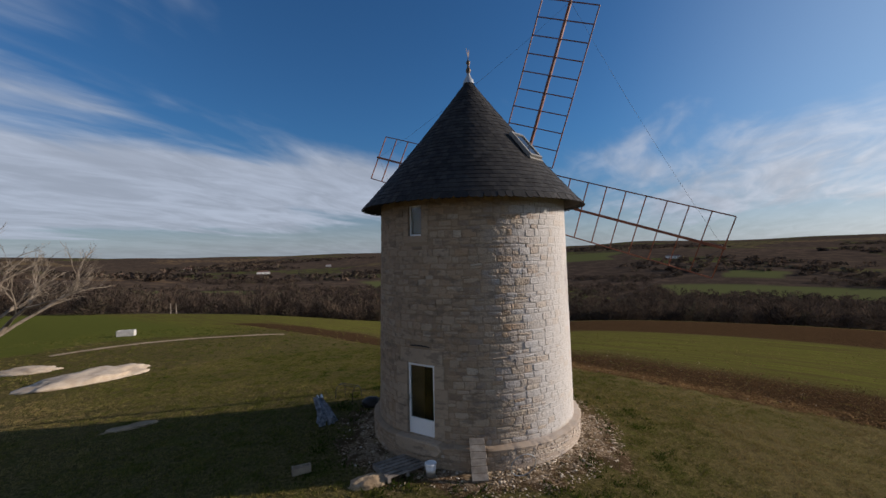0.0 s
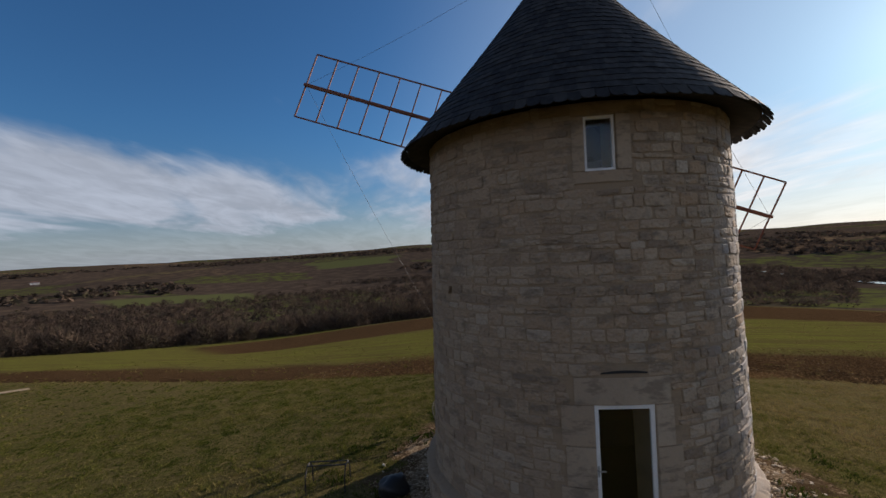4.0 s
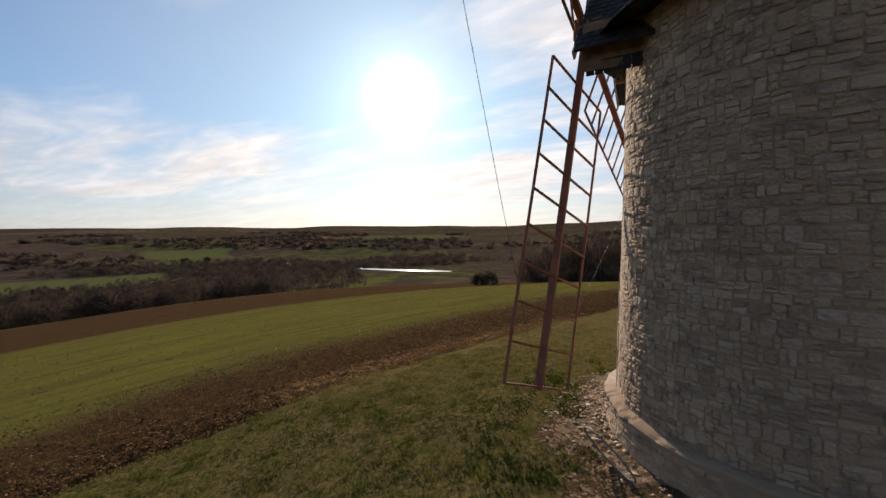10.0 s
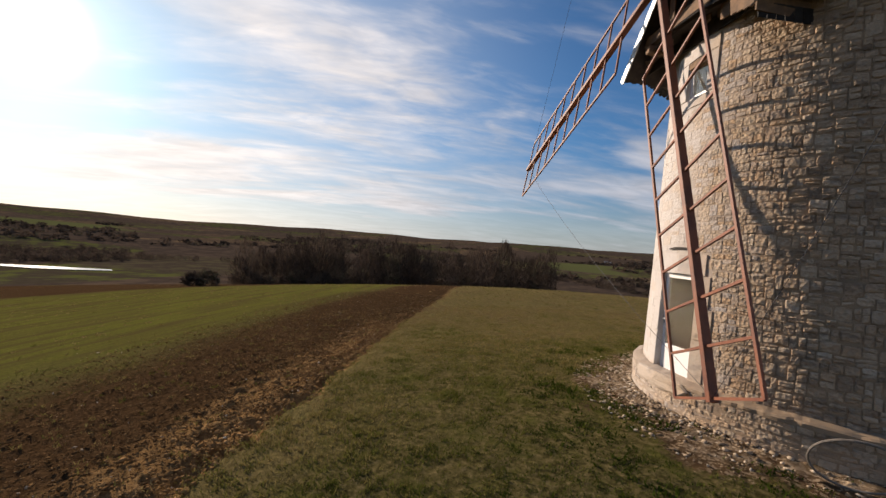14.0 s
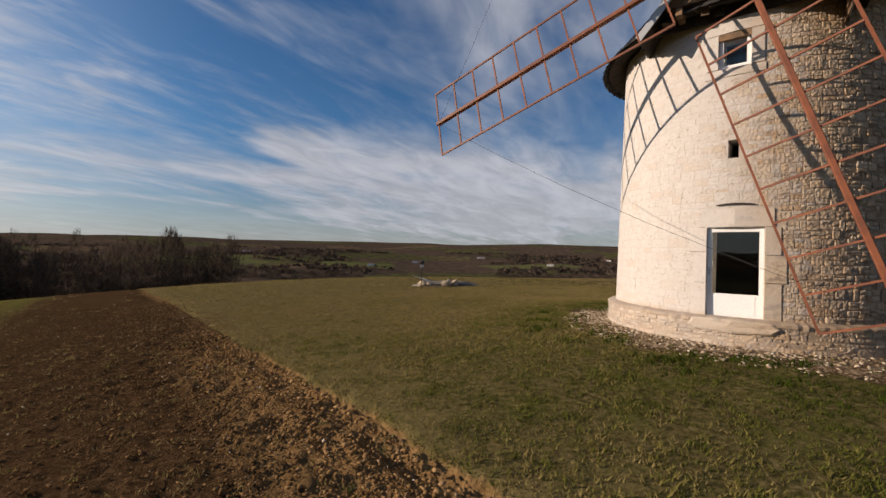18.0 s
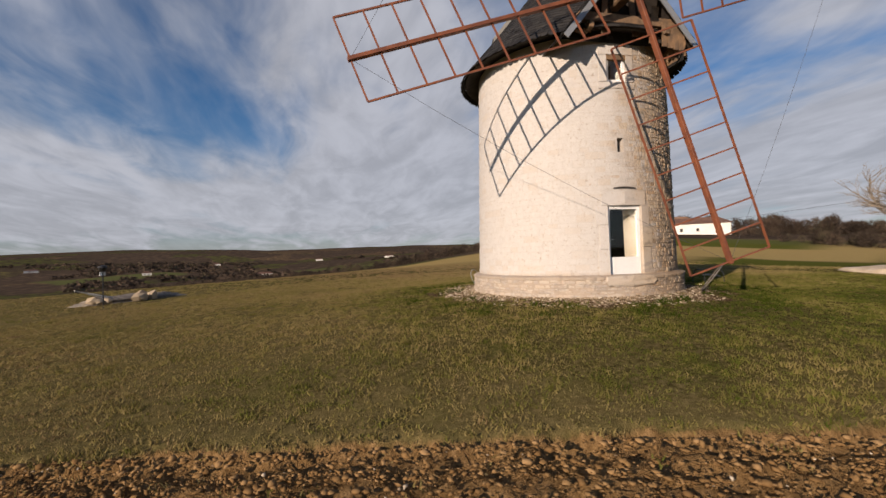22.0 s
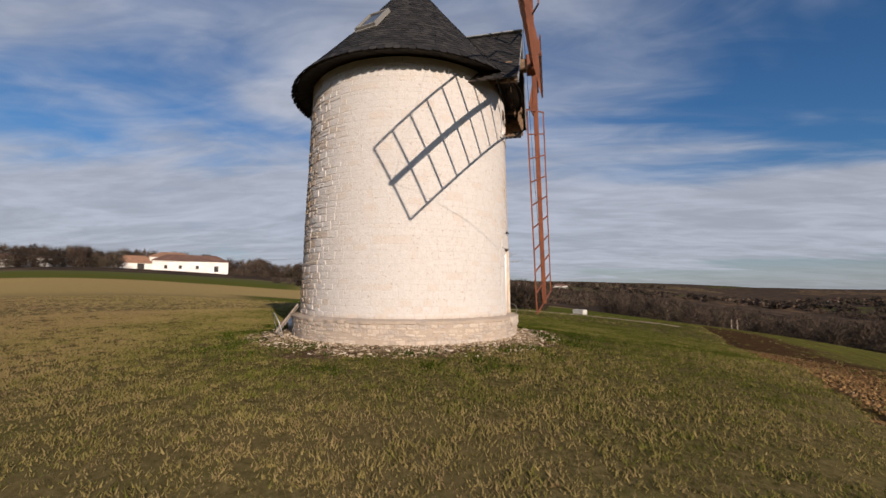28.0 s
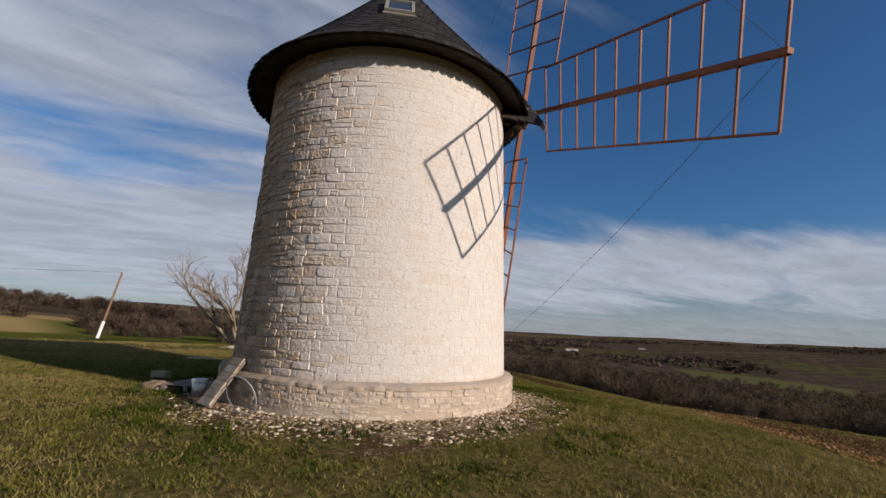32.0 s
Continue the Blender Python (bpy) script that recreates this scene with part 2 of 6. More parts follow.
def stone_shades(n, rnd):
    """Limestone of the tower: honey grey, chalk-white where the limewash still holds, grey on the weather side and
    painted darker there for its shade.
    """
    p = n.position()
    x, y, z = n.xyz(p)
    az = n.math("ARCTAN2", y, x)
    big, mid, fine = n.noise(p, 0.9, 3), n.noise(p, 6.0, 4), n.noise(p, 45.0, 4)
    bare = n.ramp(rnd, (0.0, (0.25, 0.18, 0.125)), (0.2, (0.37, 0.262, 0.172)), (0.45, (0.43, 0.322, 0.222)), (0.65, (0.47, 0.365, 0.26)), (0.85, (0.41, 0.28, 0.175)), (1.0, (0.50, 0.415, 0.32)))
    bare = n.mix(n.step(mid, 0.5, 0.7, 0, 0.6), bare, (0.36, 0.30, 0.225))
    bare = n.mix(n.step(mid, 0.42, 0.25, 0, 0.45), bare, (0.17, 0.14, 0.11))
    # painted shade: the west side is darkened, over its own grey patina
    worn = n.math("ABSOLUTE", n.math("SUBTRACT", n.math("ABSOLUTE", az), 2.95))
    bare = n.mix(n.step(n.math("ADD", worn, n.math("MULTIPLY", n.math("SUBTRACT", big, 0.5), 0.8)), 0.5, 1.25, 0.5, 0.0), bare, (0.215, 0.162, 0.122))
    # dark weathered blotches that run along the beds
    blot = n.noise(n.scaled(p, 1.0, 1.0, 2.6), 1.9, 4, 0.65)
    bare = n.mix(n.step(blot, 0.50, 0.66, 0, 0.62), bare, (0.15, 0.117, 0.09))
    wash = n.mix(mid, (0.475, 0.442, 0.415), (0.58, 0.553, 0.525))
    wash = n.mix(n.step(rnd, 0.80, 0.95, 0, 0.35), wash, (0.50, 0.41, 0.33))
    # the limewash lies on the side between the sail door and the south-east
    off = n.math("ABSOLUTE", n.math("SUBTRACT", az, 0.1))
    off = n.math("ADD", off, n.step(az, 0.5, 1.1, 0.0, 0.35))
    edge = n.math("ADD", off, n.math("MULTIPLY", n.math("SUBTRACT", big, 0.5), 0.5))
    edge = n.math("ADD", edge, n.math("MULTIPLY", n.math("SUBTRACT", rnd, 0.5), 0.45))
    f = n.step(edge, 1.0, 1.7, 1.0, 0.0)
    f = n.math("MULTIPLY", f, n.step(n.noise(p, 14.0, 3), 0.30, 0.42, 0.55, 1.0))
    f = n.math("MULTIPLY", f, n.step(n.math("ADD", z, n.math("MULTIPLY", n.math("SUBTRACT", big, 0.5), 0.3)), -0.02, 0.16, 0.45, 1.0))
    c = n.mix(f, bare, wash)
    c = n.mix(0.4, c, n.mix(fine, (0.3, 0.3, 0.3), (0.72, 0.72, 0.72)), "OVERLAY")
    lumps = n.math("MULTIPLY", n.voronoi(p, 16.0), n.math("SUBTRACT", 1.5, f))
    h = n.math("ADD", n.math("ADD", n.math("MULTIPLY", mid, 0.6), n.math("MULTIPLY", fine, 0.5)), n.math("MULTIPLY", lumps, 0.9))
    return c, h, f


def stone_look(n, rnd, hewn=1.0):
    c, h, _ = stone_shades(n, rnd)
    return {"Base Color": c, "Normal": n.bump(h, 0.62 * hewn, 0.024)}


M = {}
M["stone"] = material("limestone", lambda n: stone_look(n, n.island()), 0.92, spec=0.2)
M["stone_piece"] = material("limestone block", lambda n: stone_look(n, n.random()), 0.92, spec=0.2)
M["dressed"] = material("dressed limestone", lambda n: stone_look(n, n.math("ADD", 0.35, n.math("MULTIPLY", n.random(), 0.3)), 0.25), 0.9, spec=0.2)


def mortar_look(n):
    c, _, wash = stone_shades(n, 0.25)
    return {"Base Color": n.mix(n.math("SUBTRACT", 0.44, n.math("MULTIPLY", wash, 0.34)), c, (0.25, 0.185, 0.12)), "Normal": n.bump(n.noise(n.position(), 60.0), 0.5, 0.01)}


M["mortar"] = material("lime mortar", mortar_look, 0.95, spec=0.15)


def slate_look(n, rnd):
    p = n.position()
    c = n.ramp(rnd, (0.0, (0.012, 0.011, 0.011)), (0.5, (0.021, 0.020, 0.020)), (1.0, (0.036, 0.033, 0.031)))
    c = n.mix(n.step(n.noise(p, 1.6, 3), 0.5, 0.75, 0, 0.5), c, (0.045, 0.043, 0.038))
    return {"Base Color": c, "Roughness": n.step(n.noise(p, 9.0), 0.3, 0.7, 0.62, 0.85), "Normal": n.bump(n.noise(n.scaled(p, 20, 20, 60), 1.0), 0.3, 0.006)}


M["slate"] = material("slate", lambda n: slate_look(n, n.island()), spec=0.25)
M["slate_piece"] = material("slate shingle", lambda n: slate_look(n, n.random()), spec=0.25)
M["rust"] = material("red-brown painted iron", mottled((0.23, 0.075, 0.035), (0.15, 0.05, 0.028), 3.0, 60.0, 0.15), 0.6)
M["timber"] = material("weathered timber", mottled((0.23, 0.14, 0.08), (0.13, 0.085, 0.055), 5.0, 50.0, 0.3), 0.85)
M["old_wood"] = material("grey old wood", mottled((0.22, 0.19, 0.16), (0.13, 0.11, 0.09), 5.0, 50.0, 0.3), 0.9)
M["white"] = material("white lacquered frame", flat((0.78, 0.78, 0.77)), 0.45)
M["zinc"] = material("zinc", flat((0.40, 0.42, 0.43)), 0.5, 0.6)
M["bronze"] = material("dark bronze", flat((0.10, 0.075, 0.055)), 0.5, 0.7)
M["dark_zinc"] = material("dark grey coated metal", flat((0.24, 0.23, 0.21)), 0.6, 0.2)
M["rope"] = material("steel cable", flat((0.06, 0.06, 0.065)), 0.6)
# shade painted in: near-black for unlit rooms, wall slots and house openings
M["dark"] = material("near-black for unlit hollows", flat((0.035, 0.032, 0.03)), 0.95)
M["black"] = material("black plastic", flat((0.015, 0.015, 0.016)), 0.5)
M["dark_boards"] = material("very dark boards", mottled((0.045, 0.035, 0.028), (0.025, 0.020, 0.018), 5.0, 40.0, 0.3), 0.9)
M["roof_glass"] = material("roof window glass", lambda n: {"Base Color": (0.03, 0.04, 0.05)}, 0.05, spec=0.9)
M["glass"] = material("window glass pane", lambda n: {"Base Color": (0.85, 0.9, 0.88), "Transmission Weight": 1.0, "IOR": 1.45}, 0.01, spec=0.4)

# ---- building helpers ----
def finish(name, bm, mat, smooth=False):
    bmesh.ops.recalc_face_normals(bm, faces=bm.faces[:])
    me = bpy.data.meshes.new(name)
    bm.to_mesh(me)
    bm.free()
    for m in mat if isinstance(mat, (list, tuple)) else (mat,):
        me.materials.append(m)
    if smooth:
        me.shade_smooth()
    return me


def part(name, bm, mat, parent=None, label="", m=None, smooth=False):
    """Links a bmesh (or a mesh) as one object, under its parent if there is one."""
    me = bm if isinstance(bm, bpy.types.Mesh) else finish(name, bm, mat, smooth)
    ob = new(name, me)
    if parent:
        ob.parent = parent
    if m is not None:
        ob.matrix_basis = m
    if label:
        tagged(ob, label)
    return ob


def thing(name, at=(0, 0, 0), turn=0.0, label="", category="", group="", kind=""):
    ob = new(name)
    ob.empty_display_size = 0.1
    ob.matrix_basis = pose(*at, 0, 0, turn)
    return tagged(ob, label, category, group, kind)


def mesh_of(name, verts, faces, mat, smooth=False):
    me = bpy.data.meshes.new(name)
    me.from_pydata([tuple(v) for v in verts], [], faces)
    for m in mat if isinstance(mat, (list, tuple)) else (mat,):
        me.materials.append(m)
    if smooth:
        me.shade_smooth()
    me.update()
    return me


def box(bm, x0, x1, y0, y1, z0, z1, m=None, bevel=0.0):
    r = bmesh.ops.create_cube(bm, size=1)
    s = Matrix.Translation(((x0 + x1) / 2, (y0 + y1) / 2, (z0 + z1) / 2)) @ Matrix.Diagonal((x1 - x0, y1 - y0, z1 - z0, 1))
    bmesh.ops.transform(bm, matrix=(m or Matrix()) @ s, verts=r["verts"])
    if bevel:
        es = list({e for v in r["verts"] for e in v.link_edges})
        bmesh.ops.bevel(bm, geom=es, offset=bevel, segments=1, affect="EDGES")
    return bm


def cube(x0, x1, y0, y1, z0, z1, m=None, bevel=0.0):
    return box(bmesh.new(), x0, x1, y0, y1, z0, z1, m, bevel)


def lathe(profile, n=32, bm=None, m=None):
    """Turns a profile of (radius, z) round the z axis."""
    bm = bm or bmesh.new()
    m = m or Matrix()
    rings = []
    for r, z in profile:
        if r < 1e-6:
            rings.append([bm.verts.new(m @ Vector((0, 0, z)))])
        else:
            rings.append([bm.verts.new(m @ Vector((r * math.cos(6.283185 * k / n), r * math.sin(6.283185 * k / n), z))) for k in range(n)])
    for a, b in zip(rings, rings[1:]):
        for k in range(n):
            q = [a[k % len(a)], a[(k + 1) % n % len(a)], b[(k + 1) % n % len(b)], b[k % len(b)]]
            q = list(dict.fromkeys(q))
            if len(q) > 2:
                bm.faces.new(q)
    return bm


def tube(points, radii, n=8, bm=None, closed=True):
    """A tube along points with a radius at each."""
    bm = bm or bmesh.new()
    pts = [Vector(p) for p in points]
    if not isinstance(radii, (list, tuple)):
        radii = [radii] * len(pts)
    rings, side = [], None
    for i, p in enumerate(pts):
        d = (pts[min(i + 1, len(pts) - 1)] - pts[max(i - 1, 0)]).normalized()
        if side is None or abs(side.dot(d)) > 0.95:
            side = d.cross(Vector((0, 0, 1)) if abs(d.z) < 0.9 else Vector((1, 0, 0)))
        side = (side - d * side.dot(d)).normalized()
        up = d.cross(side)
        rings.append([bm.verts.new(p + radii[i] * (math.cos(6.283185 * k / n) * side + math.sin(6.283185 * k / n) * up)) for k in range(n)])
    for a, b in zip(rings, rings[1:]):
        for k in range(n):
            bm.faces.new((a[k], a[(k + 1) % n], b[(k + 1) % n], b[k]))
    if closed:
        bm.faces.new(rings[0][::-1]), bm.faces.new(rings[-1])
    return bm


def beam(a, b, w, h, up=(0, 0, 1), bevel=0.0, bm=None):
    """A bar of section w x h from a to b; h lies along up."""
    a, b = Vector(a), Vector(b)
    y = (b - a).normalized()
    x = y.cross(Vector(up)).normalized()
    z = x.cross(y)
    m = Matrix.Translation(a) @ Matrix((x, y, z)).transposed().to_4x4()
    return box(bm or bmesh.new(), -w / 2, w / 2, 0, (b - a).length, -h / 2, h / 2, m, bevel)


def bez(a, b, f):
    return a + (b - a) * f


# ---- sizes of the mill ----
R0, TAPER, WALL_TOP, THICK = 3.365, 0.025, 7.02, 0.75
EAVE_R, EAVE_Z, APEX_Z = 3.76, 6.93, 11.55
PLINTH_R, BASE_Z = 3.56, -0.62
FRONT = radians(58.6)
FWD, SIDE = Vector((math.cos(FRONT), math.sin(FRONT), 0)), Vector((math.sin(FRONT), -math.cos(FRONT), 0))


def wall_r(z):
    return R0 - TAPER * z


def on_wall(az, z, out=0.0):
    r = wall_r(z) + out
    return Vector((r * math.cos(az), r * math.sin(az), z))


def roof_r(z):
    f = (APEX_Z - z) / (APEX_Z - EAVE_Z)
    return EAVE_R * f - 0.09 * math.sin(math.pi * min(1, max(0, f)))

# ---- ground ----
RADII = (0.0, 3.8, 12.0, 25.0, 45.0, 90.0, 200.0, 500.0, 1100.0, 2500.0, 4200.0)
# heights every 30 degrees, from +x anticlockwise, at 12, 25, 45, 90, 200, 500, 1100 and 2500 m
LAND = (
    (-1.30, -2.1, -3.7, -8.8, -21, -27, -15, 28),
    (-1.40, -2.6, -5.0, -9.2, -23, -32, -15, 32),
    (-1.50, -3.0, -5.9, -11.0, -26, -30, 0, 25),
    (-1.60, -3.3, -6.4, -13, -27, -32, -18, -5),
    (-1.35, -2.2, -3.6, -7.6, -18, -28, -22, -10),
    (-1.02, -1.3, -2.3, -4.2, -6, -3, 5, 25),
    (-0.88, -0.95, -1.7, -2.4, 2.5, 8, 15, 40),
    (-0.80, -0.8, -0.7, 0.5, 6, 12, 14, 45),
    (-0.80, -0.8, -1.2, -2.6, -8, -20, -15, 45),
    (-0.85, -1.1, -1.9, -5.5, -16, -28, -20, 50),
    (-1.00, -1.4, -2.1, -6.5, -20, -30, -22, 45),
    (-1.20, -1.7, -2.7, -8.0, -22, -28, -18, 35),
)


def cubic(p0, p1, p2, p3, f):
    return p1 + 0.5 * f * (p2 - p0 + f * (2 * p0 - 5 * p1 + 4 * p2 - p3 + f * (3 * (p1 - p2) + p3 - p0)))


def land(x, y):
    """The height of the ground."""
    r, a = math.hypot(x, y), math.degrees(math.atan2(y, x)) % 360 / 30
    k, f = int(a) % 12, a - int(a)

    def at(j):
        if j <= 0:
            return BASE_Z + 0.02
        if j == 1:
            return BASE_Z
        c = min(j - 2, 7)
        return cubic(LAND[k - 1][c], LAND[k][c], LAND[(k + 1) % 12][c], LAND[(k + 2) % 12][c], f)

    j = 0
    while j < len(RADII) - 2 and RADII[j + 1] < r:
        j += 1
    g = min(1.0, (r - RADII[j]) / (RADII[j + 1] - RADII[j]))
    h0, h1 = at(j), at(j + 1)
    # slopes at both ends, for a smooth profile
    s0 = (h1 - at(j - 1)) / (RADII[j + 1] - RADII[max(j - 1, 0)]) if j else 0.0
    s1 = (at(j + 2) - h0) / (RADII[min(j + 2, 10)] - RADII[j])
    d = RADII[j + 1] - RADII[j]
    h = h0 * (1 + 2 * g) * (1 - g) ** 2 + s0 * d * g * (1 - g) ** 2 + h1 * g * g * (3 - 2 * g) + s1 * d * g * g * (g - 1)
    h += 0.05 * noise.noise((x * 0.25, y * 0.25, 3.1)) * min(1, max(0, r - 4))
    if r > 150:
        h += min(1, (r - 150) / 400) * 9 * noise.noise((x / 320, y / 320, 7.7))
    if r > 600:
        h += min(1, (r - 600) / 900) * 16 * noise.noise((x / 640, y / 640, 3.3))
    return h


def furrow(x, y):
    """Distance outside the edge of the ploughed strip, in metres."""
    return (x + y - 15.25) / 1.414 + 0.12 * math.sin((x - y) * 0.21 + 0.6) + 0.26 * noise.noise((x * 0.6, y * 0.6, 0)) + 0.16 * noise.noise((x * 2.1, y * 2.1, 6))


def smooth(v, a, b):
    t = min(1.0, max(0.0, (v - a) / (b - a)))
    return t * t * (3 - 2 * t)


def turned(a, mid, half):
    """1 within half degrees of mid, falling to 0 over 12 more."""
    return 1 - smooth(abs((a - mid + 180) % 360 - 180), half - 6, half + 6)


def zones(x, y):
    """Shares of bare soil, young corn, rubble, pale dry grass (also soil painted front-lit) and winter wood at a place.
    """
    r, a = math.hypot(x, y), math.degrees(math.atan2(y, x)) % 360
    w = noise.noise((x * 0.12, y * 0.12, 5.0))
    d = furrow(x, y)
    soil = smooth(d, -0.12, 0.12) * (1 - 0.85 * smooth(d + 2.2 * w, 3.0, 8.5))
    corn = smooth(d + 3.2 * w, 2.0, 12.0)
    ring = 1 - smooth(r + 0.9 * noise.noise((x * 0.9, y * 0.9, 1.0)), 3.9, 5.6)
    east_low = turned(a, 20, 75)
    brown = east_low * smooth(r, 52, 58) * (1 - smooth(r, 92, 100))
    soil, corn = max(soil * (1 - smooth(r, 50, 60)), brown), corn * (1 - smooth(r, 50, 58))
    north = turned(a, 125, 50)
    corn = max(corn, north * smooth(r + 5 * w, 36, 44) * (1 - smooth(r, 120, 140)))
    west = turned(a, 168, 23)
    corn = max(corn, west * smooth(r + 4 * w, 36, 42) * (1 - smooth(r + 3 * w, 74, 82)))
    corn = max(corn, turned(a, 200, 18) * smooth(r, 112, 120) * (1 - smooth(r, 150, 158)))
    dry = turned(a, 210, 34) * smooth(r + 6 * w, 14, 26) * (1 - corn)
    dry = max(dry, turned(a, 170, 26) * smooth(r + 3 * w, 78, 86))
    # strip's edge: tan ground, and soil to be painted brighter as front-lit
    dry = max(dry, 0.65 * turned(a, 36, 34) * (1 - smooth(r, 13, 20)) * smooth(d + 1.6 * noise.noise((x * 0.5, y * 0.5, 5.0)), -2.4, -0.3) * (1 - smooth(d, 1.2, 3.0)))
    dry = max(dry, 0.6 * turned(a, 340, 60) * smooth(r + 3 * w, 6, 14) * (1 - smooth(r, 40, 60)) * (1 - smooth(d, -0.2, 0.8)))
    return soil, corn, ring, dry


# far green fields: bearing, distance, half width in degrees, half depth
FIELDS = ((49, 430, 13, 48), (33, 700, 4, 120), (51, 570, 2.5, 40), (92, 490, 8, 45), (6, 1200, 7, 180), (323, 300, 8, 40), (288, 820, 5, 120), (305, 1000, 6, 120), (265, 900, 6, 80), (240, 800, 6, 60), (120, 420, 8, 35), (150, 600, 8, 60), (72, 900, 6, 60))


def far_field(x, y):
    r, a = math.hypot(x, y), math.degrees(math.atan2(y, x))
    a += 2.5 * noise.noise((x * 0.01, y * 0.01, 2.0))
    r += 0.05 * r * noise.noise((x * 0.006, y * 0.006, 9.0))
    return max((1 - smooth(abs((a - m + 180) % 360 - 180), w * 0.85, w)) * (1 - smooth(abs(r - d), k * 0.85, k)) for m, d, w, k in FIELDS)


def make_ground():
    n = 660
    radii = [0.5, 2.0]
    while radii[-1] < 4200:
        r = radii[-1]
        radii.append(r * 1.021 if r > 18 else r + (0.075 if r > 3.6 else 0.2))
    cs = [(math.cos(6.283185307 * k / n), math.sin(6.283185307 * k / n)) for k in range(n)]
    verts, zone = [(0, 0, BASE_Z)], [(0, 0, 1, 0)]
    for r in radii:
        for c, s in cs:
            x, y = r * c, r * s
            h = land(x, y)
            if r < 160:
                q = zones(x, y)
                if r < 60:
                    h += 0.02 * noise.noise((x * 2.3, y * 2.3, 2.0)) * (1 - q[2])
                    if q[0] > 0.02:
                        d = furrow(x, y)
                        near = 1 - smooth(d, 0.8, 3.0)
                        lumps = 0.5 * noise.noise((x * 2.6, y * 2.6, 0)) + 0.55 * abs(noise.noise((x * 5.3, y * 5.3, 4))) + 0.5 * abs(noise.noise((x * 11, y * 11, 4)))
                        h += q[0] * ((0.10 + 0.12 * near) * (lumps - 0.35) - 0.13 * smooth(d, -0.1, 0.12) * (1 - smooth(d, 0.25, 0.9)) - 0.03)
                    if q[2] > 0:
                        h += 0.03 * q[2] * noise.noise((x * 5, y * 5, 9))
            else:
                q = (0, far_field(x, y), 0, 0)
            verts.append((x, y, h))
            zone.append(q)
    faces = [(0, 1 + k, 1 + (k + 1) % n) for k in range(n)]
    for j in range(len(radii) - 1):
        o = 1 + j * n
        for k in range(n):
            k2 = (k + 1) % n
            faces.append((o + k, o + n + k, o + n + k2, o + k2))
    me = mesh_of("ground", verts, faces, M["ground"], True)
    zone = np.array(zone, dtype=np.float32)
    for i, name in enumerate(("soil", "corn", "rubble", "dry")):
        me.attributes.new(name, "FLOAT", "POINT").data.foreach_set("value", np.ascontiguousarray(zone[:, i]))
    return tagged(new("ground", me), "grassy hilltop with ploughed strip, fields and wooded valleys", "ground", kind="structure")


